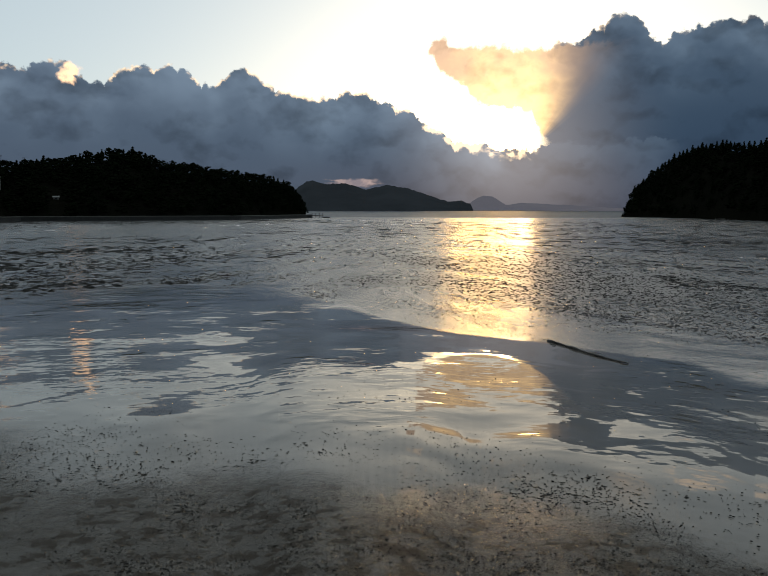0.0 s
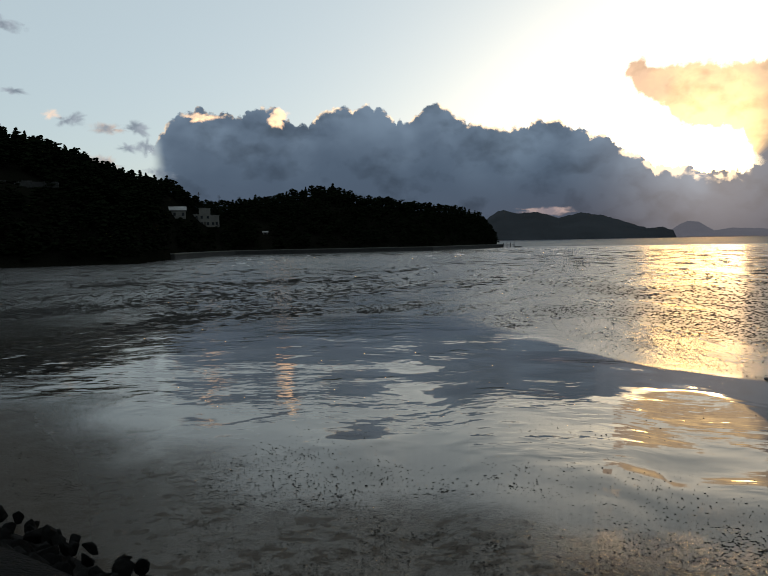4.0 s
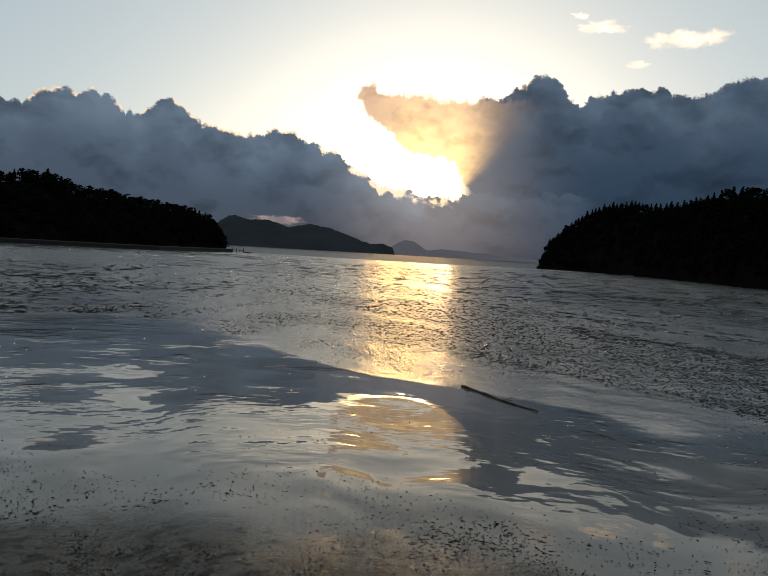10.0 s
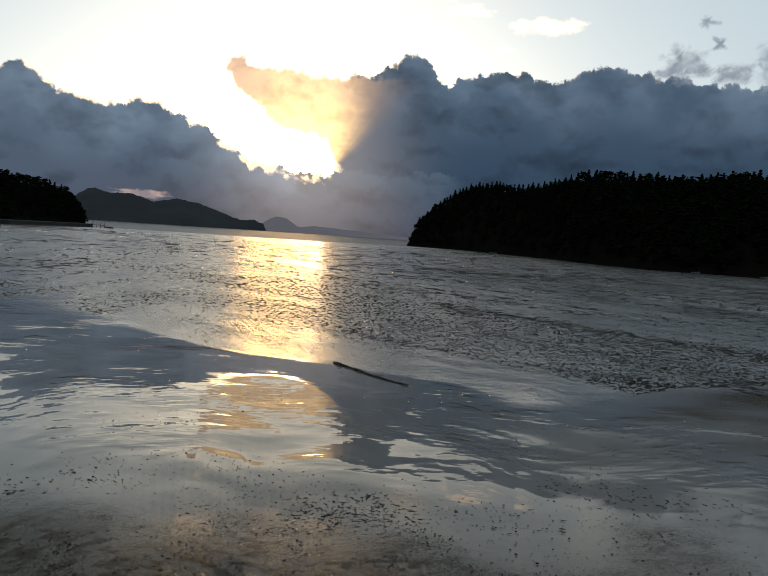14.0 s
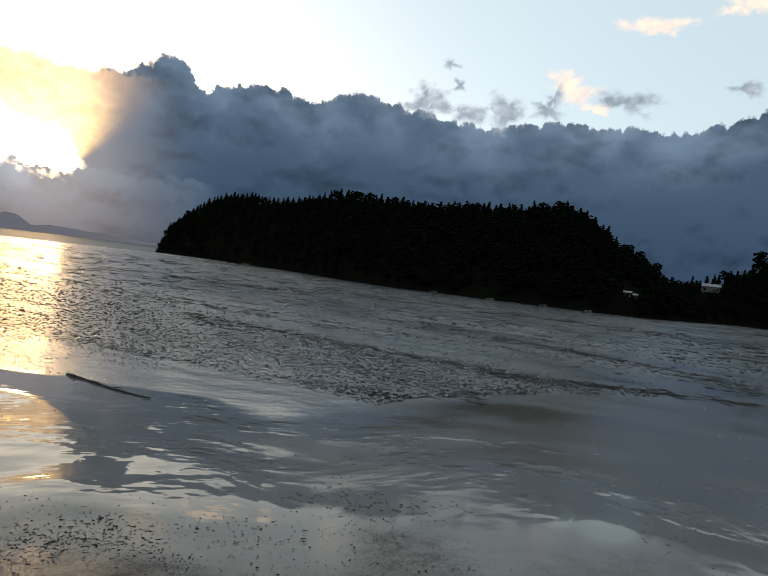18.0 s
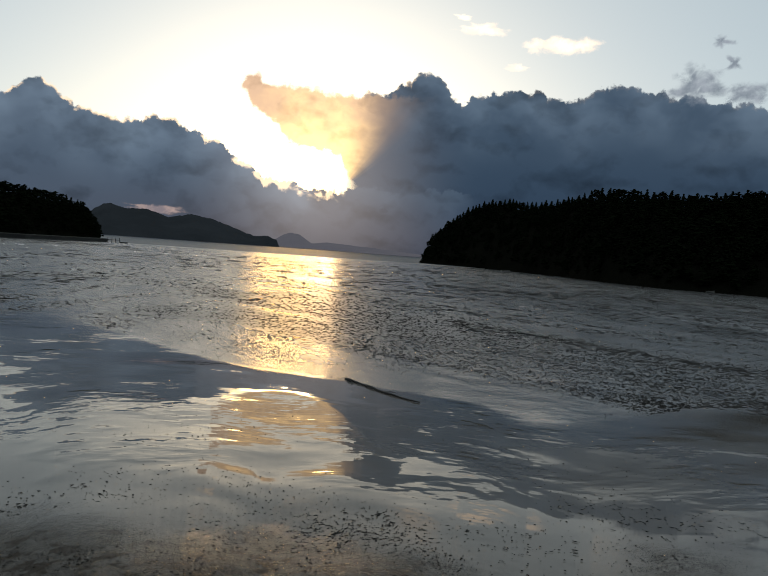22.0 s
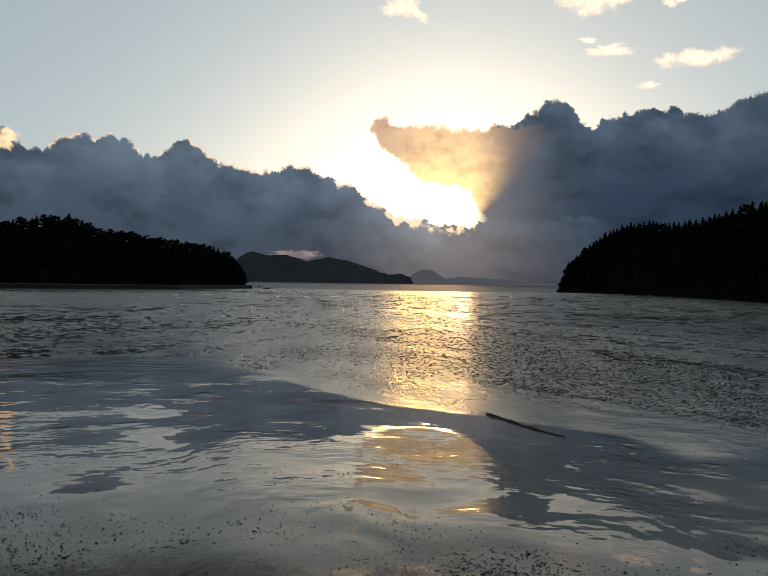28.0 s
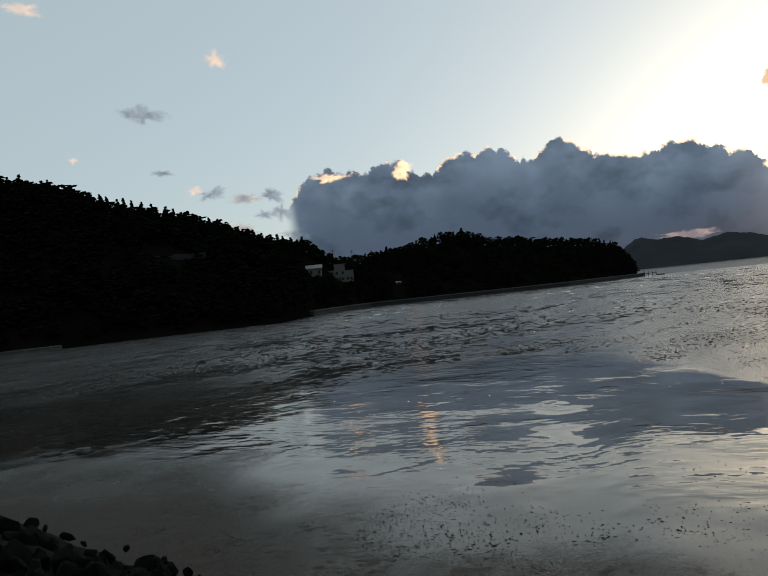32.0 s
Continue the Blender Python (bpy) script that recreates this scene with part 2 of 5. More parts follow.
    if hook:
        # painted in: sunlight soaking through thin cloud, a sun ray parting it from the dark tower
        angle = t.math("ARCTAN2", t.math("SUBTRACT", el, 4.4), t.math("SUBTRACT", az, 10.3))
        shafts = t.noise(t.math("MULTIPLY", angle, 3.0), 1.6, 1.5, 0.4)
        soak = t.step(t.math("ADD", far, t.math("MULTIPLY", t.math("SUBTRACT", t.noise(bent, 0.55, 3, 0.5), 0.5), 5.0)), 1.6, 8.5, 1.0, 0.0)
        glow = t.mix(soak, (0.95, 0.63, 0.41), (2.2, 1.42, 0.64))
        glow = t.add(1.0, glow, t.mix(t.math("ADD", 0.98, t.math("MULTIPLY", lit, 1.7)), (0, 0, 0), (1, 1, 1)), "MULTIPLY")
        glow = t.mix(t.step(t.math("ADD", az, t.math("MULTIPLY", big, 3.0)), 11.5, 16.5), glow, (0.24, 0.20, 0.19))
        parted = t.step(t.math("ADD", angle, t.math("MULTIPLY", t.math("SUBTRACT", shafts, 0.5), 0.35)), 0.62, 1.12)
        body = t.mix(t.math("MULTIPLY", parted, 0.98), body, glow)
    emit = t.n.new("ShaderNodeEmission")
    t.put(emit.inputs[0], body)
    clear = t.n.new("ShaderNodeBsdfTransparent")
    both = t.n.new("ShaderNodeMixShader")
    veil = t.math("ADD", t.value("veil"), t.math("MULTIPLY", t.math("SUBTRACT", big, 0.5), 0.8))
    t.put(both.inputs[0], t.math("MULTIPLY", t.step(fray, -0.10, 0.42 if hook else 0.12), t.step(veil, 0.15, 0.85)))
    t.l.new(clear.outputs[0], both.inputs[1])
    t.l.new(emit.outputs[0], both.inputs[2])
    t.l.new(both.outputs[0], t.out.inputs["Surface"])
    t.mat.cycles.emission_sampling = "NONE"
    return t.mat


CLOUD = cloud_material("backlit_cloud")
HOOK = cloud_material("sunlit_cloud_edge", hook=True)


def small_cloud_material(name, lit, grey, soft=0.15, thick=0.95):
    t = Tree(name)
    p = t.uv("sky")
    deep = t.value("deep")
    n = t.noise(p, 0.8, 5, 0.6, 0.35, 0.65)
    emit = t.n.new("ShaderNodeEmission")
    t.put(emit.inputs[0], t.mix(n, lit, grey))
    clear = t.n.new("ShaderNodeBsdfTransparent")
    both = t.n.new("ShaderNodeMixShader")
    edge = t.math("SUBTRACT", deep, t.math("MULTIPLY", t.noise(t.place(p, size=(0.9, 1.15, 1)), 1.1, 6, 0.6, warp=0.5), 1.9))
    t.put(both.inputs[0], t.step(edge, -0.55, soft, 0.0, thick))
    t.l.new(clear.outputs[0], both.inputs[1])
    t.l.new(emit.outputs[0], both.inputs[2])
    t.l.new(both.outputs[0], t.out.inputs["Surface"])
    t.mat.cycles.emission_sampling = "NONE"
    return t.mat


PINK = small_cloud_material("pink_cloud", (1.0, 0.76, 0.58), (0.72, 0.62, 0.56), 0.5, 0.9)
BAND = small_cloud_material("rosy_band", (0.52, 0.38, 0.34), (0.26, 0.22, 0.24))
CREAM = small_cloud_material("cream_cloud", (2.5, 1.80, 1.2), (1.7, 1.3, 0.95), 0.55, 0.85)
GREY = small_cloud_material("grey_cloud", (0.34, 0.38, 0.44), (0.19, 0.23, 0.28), 0.5, 0.9)
# sunlight on the bank's crests, given as emission on separate scraps
SUNLIT = small_cloud_material("sunlit_cloud_crest", (2.0, 1.25, 0.70), (0.9, 0.66, 0.48))
MIXED = small_cloud_material("rosy_grey_cloud", (0.62, 0.48, 0.4), (0.24, 0.27, 0.32), 0.5, 0.85)

# ---------------------------------------------------------------- geometry helpers


def hash2(i, j, seed):
    v = np.sin(i * 127.1 + j * 311.7 + seed * 74.7) * 43758.5453
    return v - np.floor(v)


def value_noise(x, y, seed=0):
    i, j = np.floor(x), np.floor(y)
    u, v = x - i, y - j
    u, v = u * u * (3 - 2 * u), v * v * (3 - 2 * v)
    a, b = hash2(i, j, seed), hash2(i + 1, j, seed)
    c, d = hash2(i, j + 1, seed), hash2(i + 1, j + 1, seed)
    return (a * (1 - u) + b * u) * (1 - v) + (c * (1 - u) + d * u) * v


def fbm(x, y, seed=0, octaves=5, gain=0.5):
    total, amp, norm = 0.0, 1.0, 0.0
    for k in range(octaves):
        total = total + amp * value_noise(x * 2.0**k, y * 2.0**k, seed + k * 7)
        norm += amp
        amp *= gain
    return total / norm


def billow(x, y, seed=0, octaves=5):
    total, amp, norm = 0.0, 1.0, 0.0
    for k in range(octaves):
        total = total + amp * (1 - np.abs(2 * value_noise(x * 2.0**k, y * 2.0**k, seed + k * 5) - 1))
        norm += amp
        amp *= 0.55
    return total / norm


def grid_faces(rows, cols, wrap=False):
    r, c = np.meshgrid(np.arange(rows - 1), np.arange(cols if wrap else cols - 1), indexing="ij")
    a, b = r * cols + c, r * cols + (c + 1) % cols
    return np.stack([a, b, b + cols, a + cols], -1).reshape(-1, 4)


def mesh_of(name, verts, faces, mat, smooth=True):
    me = bpy.data.meshes.new(name)
    verts, faces = np.asarray(verts, np.float32), np.asarray(faces, np.int32)
    n, k = faces.shape
    me.vertices.add(len(verts))
    me.vertices.foreach_set("co", verts.ravel())
    me.loops.add(n * k)
    me.loops.foreach_set("vertex_index", faces.ravel())
    me.polygons.add(n)
    me.polygons.foreach_set("loop_start", np.arange(n, dtype=np.int32) * k)
    me.polygons.foreach_set("loop_total", np.full(n, k, np.int32))
    me.polygons.foreach_set("use_smooth", np.full(n, smooth))
    me.materials.append(mat)
    me.update(calc_edges=True)
    return me


def attribute(me, name, values):
    me.attributes.new(name, "FLOAT", "POINT").data.foreach_set("value", np.asarray(values, np.float32).ravel())


def uv_of(me, name, pairs):
    layer = me.uv_layers.new(name=name)
    idx = np.empty(len(me.loops), np.int32)
    me.loops.foreach_get("vertex_index", idx)
    layer.data.foreach_set("uv", np.asarray(pairs, np.float32)[idx].ravel())


def on_polar(az, r, z):
    a = np.radians(az)
    return np.stack(np.broadcast_arrays(r * np.sin(a), r * np.cos(a), z), -1)


def curve(x, table):
    xs, ys = zip(*table)
    return np.interp(x, xs, ys)


def part(name, bm, mat, parent, label=""):
    me = bpy.data.meshes.new(name)
    bm.to_mesh(me)
    bm.free()
    me.materials.append(mat)
    ob = new(name, me)
    ob.parent = parent
    return tagged(ob, label)


def box(bm, x0, x1, y0, y1, z0, z1, bevel=0.0):
    vs = [bm.verts.new((x, y, z)) for z in (z0, z1) for x, y in ((x0, y0), (x1, y0), (x1, y1), (x0, y1))]
    fs = [(3, 2, 1, 0), (4, 5, 6, 7), (0, 1, 5, 4), (1, 2, 6, 5), (2, 3, 7, 6), (3, 0, 4, 7)]
    made = [bm.faces.new([vs[i] for i in f]) for f in fs]
    if bevel:
        edges = list({e for f in made for e in f.edges})
        bmesh.ops.bevel(bm, geom=edges, offset=bevel, segments=1, affect="EDGES")


def tube(bm, points, radii, sides=6):
    rings = []
    for k, (p, r) in enumerate(zip(points, radii)):
        ahead = Vector(points[min(k + 1, len(points) - 1)]) - Vector(points[max(k - 1, 0)])
        q = ahead.to_track_quat("Z", "Y")
        rings.append([bm.verts.new(Vector(p) + q @ Vector((r * math.cos(2 * math.pi * s / sides), r * math.sin(2 * math.pi * s / sides), 0))) for s in range(sides)])
    for a, b in zip(rings, rings[1:]):
        for s in range(sides):
            bm.faces.new((a[s], a[(s + 1) % sides], b[(s + 1) % sides], b[s]))
    bm.faces.new(rings[0][::-1])
    bm.faces.new(rings[-1])


# ---------------------------------------------------------------- the tidal flat
# azimuth of the view and the angle under the horizon of the pool's far edge
POOL_EDGE = [(-180, -5), (-60, -4.6), (-46, -4.9), (-38, -5.2), (-30, -5.6), (-23, -5.6), (-15, -5.7), (-9, -6.2), (-4, -7.6), (1.3, -8.9), (5, -9.6), (9, -9.9),
             (12.2, -10.1), (14.7, -10.6), (18.6, -10.9), (21.6, -11.1), (24.2, -11.6), (27, -12.2), (31, -11.8), (38, -9.6), (50, -7.5), (62, -6), (90, -5), (180, -3)]


# how much steeper than the rest the foreshore's lower edge lies, in degrees, round the bay
FORESHORE = [(-180, 0), (-60, 0), (-30, 0), (-24, -0.2), (-18, 0), (-13.5, -0.7), (-9, 0.6), (-4, 1.1), (0, 1.4), (4, 3.1), (7.5, 3.9), (10, 3.4), (13.5, 1.4), (20, 1.0), (27, 0.7), (33, 0.3), (45, 0.2), (62, 0), (180, 0)]
# its tilt towards the sea
TILT = [(-180, 0), (-70, 0.0), (-40, 0.7), (-25, 1.1), (-4, 1.3), (2, 0.9), (7, 0.0), (11, 0.6), (17, 1.4), (25, 1.4), (38, 2.2), (50, 2.3), (62, 1.6), (80, 0), (180, 0)]
# low swells of the mud in the pool: azimuth, angle under the horizon, half width and half depth in metres, height
SWELLS = [(7.3, 16.0, 1.3, 1.6, 0.020), (9.5, 20.5, 1.5, 1.2, 0.072), (4.0, 17.2, 0.8, 0.8, 0.030), (28.5, 21.5, 1.4, 1.3, 0.034), (3.2, 21.5, 0.6, 0.9, 0.014), (-18.6, 17.2, 0.85, 1.6, 0.062), (-9.6, 17.0, 0.35, 0.5, 0.012), (-7.6, 18.8, 0.30, 0.35, 0.008), (25.0, 15.6, 1.3, 0.8, -0.022), (20.6, 18.2, 0.8, 0.8, -0.016), (-13.2, 12.6, 1.0, 2.2, -0.03)]


def ground_z(az, r):
    """The foreshore: from the edge of the open flat it climbs gently towards the bank."""
    start = EYE / np.tan(np.radians(-curve(az, POOL_EDGE))) + 0.4
    bend = np.minimum(start, np.interp(az, (-14, -7), (23.0, 26.5)))
    outer = np.clip(np.minimum(start, 44.0) - np.maximum(r, bend), 0, None)
    t = np.clip(bend - r, 0, np.maximum(bend - 7.0, 0))
    spread = [(d, math.exp(-((d / 3.2) ** 2))) for d in np.arange(-7, 7.1, 0.7)]
    total = sum(w for _, w in spread)
    near_edge = sum(w * curve(az + d, FORESHORE) for d, w in spread) / total
    tilt = sum(w * curve(az + d, TILT) for d, w in spread) / total
    span = sum(w * np.interp(az + d, (-14, -4, 1, 5, 10, 14, 30), (6.0, 11.0, 10.0, 4.8, 4.6, 8.5, 7.0)) for d, w in spread) / total
    soft = np.interp(az, (-16, -4, 22, 32), (2.0, 0.25, 0.25, 3.0))
    z = np.tan(np.radians(tilt)) * (t - soft * (1 - np.exp(-t / soft)) + 0.45 * outer) + np.tan(np.radians(near_edge)) * (t - np.logaddexp(0, 10 * (t - span)) / 10)
    x, y = r * np.sin(np.radians(az)), r * np.cos(np.radians(az))
    rr, aa = r + 1.1 * (fbm(x * 0.8, y * 0.8, 23, 3) - 0.5), az + 5.0 * (fbm(x * 0.9 + 7, y * 0.9, 27, 3) - 0.5)
    for a0, e0, wide, deep, high in SWELLS:
        r0 = EYE / math.tan(radians(e0))
        z = z + high * np.exp(-((np.radians(aa - a0) * r0 / wide) ** 2) - ((rr - r0) / deep) ** 2)
    return z


def reach(az, el):
    """Distance at which the line of sight meets the ground."""
    r = EYE / np.tan(np.radians(el))
    for _ in range(6):
        r = (EYE - ground_z(az, r)) / np.tan(np.radians(el))
    return r


def relief(x, y, spacing, seed, longest, octaves, gain):
    """Mud relief in which every octave fades out where the sheet is too coarse for it."""
    total, wave, amp = 0.0, longest, longest
    for k in range(octaves):
        keep = np.clip(wave / spacing / 1.6 - 0.6, 0, 1)
        total = total + keep * amp * (1 - np.abs(2 * value_noise(x / wave, y / wave, seed + 13 * k) - 1) - 0.5)
        wave, amp = wave * 0.5, amp * 0.5 * gain
    return total


# azimuth and angle under the horizon where the pool gives way to bare damp mud
DAMP_EDGE = [(-180, -9), (-60, -9.5), (-50, -10.3), (-42, -11.6), (-36, -14.0), (-26, -18.0), (-10, -21.0), (5, -22.8), (20, -23.5), (30, -23.5), (42, -22), (60, -20), (180, -18)]
# ruffled patches on the pool: azimuth, angle below the horizon, half widths, amount
RUFFLED = [(-3.2, -11.6, 2.4, 1.0, 0.8), (6.5, -13.0, 4.5, 0.8, 0.3), (13.5, -13.4, 2.5, 1.0, 0.4), (3.0, -15.0, 2.0, 1.2, 0.5), (11.0, -17.5, 3.0, 1.2, 0.5), (-20, -10.2, 6, 1.2, 0.35), (-33, -10.5, 6, 2.0, 0.8), (-44, -10.0, 8, 2.2, 0.8), (18, -14.0, 4, 2.0, 0.35)]


def lanes_at(x, y):
    """Streaks along which the mud stands out of the film, drawn out by the ebb on either side of the bay."""
    mixer = np.clip((x + 6) / 14, 0, 1)
    right = fbm((x * 0.5 - y * 0.866) * 0.022 + 4, (x * 0.866 + y * 0.5) * 0.13, 17, 4, 0.6)
    left = fbm((y * 0.94 + x * 0.34) * 0.022, (x * 0.94 - y * 0.34) * 0.13, 29, 4, 0.6)
    r = np.hypot(x, y)
    # thickest where the film breaks up just beyond the pool
    brink = 0.55 * np.exp(-(((r - 30) / 16) ** 2)) * np.clip((x + 9) / 6, 0, 1)
    return np.clip((left * (1 - mixer) + right * mixer - 0.44) * 5.5 + brink, 0, 1)


def rippled(x, y, R, E, edge):
    """Relief of the open flat: ripples run seaward, along lines that turn from one side of the bay to the other."""
    mixer = np.clip((x + 4) / 10, 0, 1)
    step_r = R * R / EYE * 0.0004

    def combed(angle, seed):
        c, q = math.cos(angle), math.sin(angle)
        along, across = x * c + y * q, -x * q + y * c
        return relief(along * 0.38, across, step_r, seed, 3.0, 6, 1.1)

    comb = combed(math.radians(88), 31) * (1 - mixer) + combed(math.radians(-60), 57) * mixer
    lumps = relief(x, y, step_r, 77, 1.0, 5, 1.1)
    lanes = np.clip((fbm((x * 0.5 + y * 0.86) * 0.02, (x * 0.86 - y * 0.5) * 0.09, 41, 3) - 0.36) * 5, 0.25, 1.25)
    calm = np.clip(120 / R, 0.25, 1)
    shelf = np.clip((E - edge) / 1.5, 0, 1)
    return shelf * lanes * calm * (0.008 * comb + 0.008 * lumps)


def tidal_flat():
    az = np.concatenate([np.arange(-66, 70, 0.15), np.arange(70, 294, 2.5)])
    el = np.concatenate([-np.linspace(89.9, 36, 10), -np.linspace(34, 12, 150), -np.linspace(11.95, 1.0, 260), -np.geomspace(0.97, math.degrees(math.atan(EYE / 4900)), 50)])
    A, E = np.meshgrid(az, el)
    R = EYE / np.tan(np.radians(-E))
    P = on_polar(A, R, 0.0)
    x, y = P[..., 0], P[..., 1]
    az_w = (A + 180) % 360 - 180
    edge = curve(az_w, POOL_EDGE) + 0.55 * (fbm(x * 0.35, y * 0.35, 3, 4) - 0.5)
    blur = 0.09 + 1.1 * np.clip((np.abs(az_w - 7) - 8 - 6 * (az_w > 7)) / 14, 0, 1)
    far = 1 / (1 + np.exp(-np.clip((E - edge) / blur, -40, 40)))
    flat_e, E = E, -np.degrees(np.arctan2(EYE - ground_z(az_w, R), R))
    near = 1 / (1 + np.exp(np.clip((E - curve(az_w, DAMP_EDGE) + 5 * (fbm(x * 0.5, y * 0.5, 9, 4) - 0.5)) / 0.9, -40, 40)))
    step_r = np.abs(np.gradient(R, axis=0)) * 0.55
    rough = far * rippled(x, y, R, flat_e, edge)
    # ruffled patches lie on the pool
    ruffle = 0.0
    for a0, e0, wa, we, amount in RUFFLED:
        ruffle = ruffle + amount * np.exp(-(((az_w - a0) / wa) ** 2) - ((E - e0) / we) ** 2)
    ruffle = np.clip(ruffle * np.clip((fbm(x * 0.35, y * 0.25, 61, 4) - 0.36) * 6, 0, 1), 0, 1) * np.where(az_w < -15, 1, 1 - far)
    wave = relief(x * 0.55, y, step_r * 0.8, 91, 0.9, 4, 1.0)
    P[..., 2] = ground_z(az_w, R) + rough + 0.006 * ruffle * wave + 0.045 * (1 - far) * (1 - near) * (fbm(x * 0.42, y * 0.48, 83, 2, 0.4) - 0.5) - 0.008 * (1 - far) + 0.02 * near * relief(x, y, step_r, 19, 0.5, 3, 0.9)
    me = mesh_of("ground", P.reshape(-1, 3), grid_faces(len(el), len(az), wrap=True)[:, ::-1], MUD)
    attribute(me, "far", far)
    attribute(me, "near", near)
    attribute(me, "ruffle", ruffle)
    attribute(me, "lane", lanes_at(x, y) * far * np.clip(R / 30 - 0.5, 0, 1) * np.clip(1.4 - R / 90, 0.25, 1))
    # the headland shelters its side of the bay
    attribute(me, "wind", 1 - 0.12 * np.clip((az_w - 13) / 14, 0, 1))
    # left shore: bare dry mud, and silt darkened for the hill's reflection
    attribute(me, "bare_hill_dark", np.clip((-32 - az_w) / 10, 0, 0.9))
    # open water begins beyond the points of land
    attribute(me, "sea", np.clip((R - 390 - 60 * (fbm(x * 0.006, y * 0.02, 15, 3) - 0.5)) / 25, 0, 1))
    attribute(me, "dabs", (0.25 + 0.75 * np.clip((E + 19.5) / 3, 0, 1)) * (1 + 0.35 * np.exp(-(((az_w - 20) / 7) ** 2)) - 0.45 * np.exp(-(((az_w - 6) / 5) ** 2))) * np.where(az_w > -9, np.interp(az_w, (0, 4), (0.4, 0.12)) + 0.7 * np.clip((-10.9 - E) / 0.7, 0, 1), 0.8))
    # on the headland side the water is only a thin uneven film
    attribute(me, "film", np.clip((az_w - 22) / 10, 0, 1) * np.clip((E + 19) / 3, 0, 1) * (1 - far) * np.clip(0.5 + (fbm(x * 0.4, y * 0.3, 97, 4) - 0.45) * 4, 0, 1))
    return tagged(new("ground", me), "wet grey tidal mudflat with a shallow mirror pool and rippled mud", "mudflat", kind="structure")


tidal_flat()

# ---------------------------------------------------------------- clouds, kilometres behind the land
BANK_TOP = [(-33.4, 6.2), (-32.6, 7.2), (-32.0, 8.5), (-31.3, 9.3), (-30.4, 9.8), (-29.2, 10.2), (-28.5, 9.6), (-26.2, 9.6), (-24.6, 10.1),
            (-23.5, 10.3), (-23.1, 9.4), (-21.3, 8.8), (-20.1, 9.9), (-18.4, 10.1), (-16.7, 10.4), (-15.2, 10.0), (-13.6, 8.9), (-12.6, 9.9), (-11.4, 10.3), (-10.2, 9.7),
            (-9, 8.8), (-7.3, 8.5), (-5.6, 8.15), (-4.8, 8.5), (-3.4, 8.95), (-1.9, 8.65), (-0.9, 8.05), (0.5, 7.9), (1.3, 7.5), (2.5, 6.4), (3.9, 5.55), (5.4, 4.9), (6.5, 5.1), (7.6, 4.6), (9, 4.5),
            (10.4, 4.7), (12, 5.0), (14, 5.3), (18, 5.2), (22, 4.8)]
RIGHT_TOP = [(10.2, 5.0), (10.8, 6.0), (11.4, 11.4), (12.4, 12.2), (14.2, 12.05), (14.8, 13.0), (16, 13.6), (17.9, 13.65), (18.5, 12.6), (19, 11.8), (21, 12.3), (23, 12.65), (25, 12.95), (26.3, 12.3), (27.6, 11.9), (29, 12.6), (30.3, 13.3), (31.5, 13.2),
             (33, 13.0), (36, 12.7), (37.6, 12.0), (40, 12.0), (41.5, 11.7), (44.4, 12.4), (47, 12.8), (50, 12.3), (52, 12.6), (54, 12.2), (58, 12.9), (61, 14.1), (66, 13.2), (74, 11), (82, 8)]
HOOK_TOP = [(2.4, 11.9), (3.0, 12.6), (3.8, 12.8), (4.6, 12.4), (6, 12.2), (7.5, 12.25), (9.8, 11.9), (11.3, 11.8), (12.4, 12.2), (13.5, 12.1), (14.5, 12.2)]
HOOK_LOW = [(2.4, 11.5), (3.2, 10.7), (3.6, 9.9), (4.6, 9.3), (5.6, 8.8), (5.9, 8.1), (6.6, 7.6), (8.3, 7.1), (9.5, 6.9), (10.5, 6.9), (10.8, 6.1), (11.2, 5.4), (12, 4.6), (14.5, 4.4)]


def puffs(az, seed):
    """Rounded heads of cloud along a skyline, at three sizes."""
    rnd, total = np.random.RandomState(seed), 0.0
    for gap, size in ((1.5, 1.0), (0.62, 0.42), (0.26, 0.17)):
        c = np.arange(az[0] - 3, az[-1] + 3, gap)
        c = c + rnd.uniform(-0.4, 0.4, len(c)) * gap
        r = size * rnd.uniform(0.7, 1.15, len(c))
        head = np.sqrt(np.maximum(0, r[None] ** 2 - (az[:, None] - c[None]) ** 2)).max(1)
        total = total + (head - size * 0.72) * (0.55 if gap > 1 else 0.75)
    return total


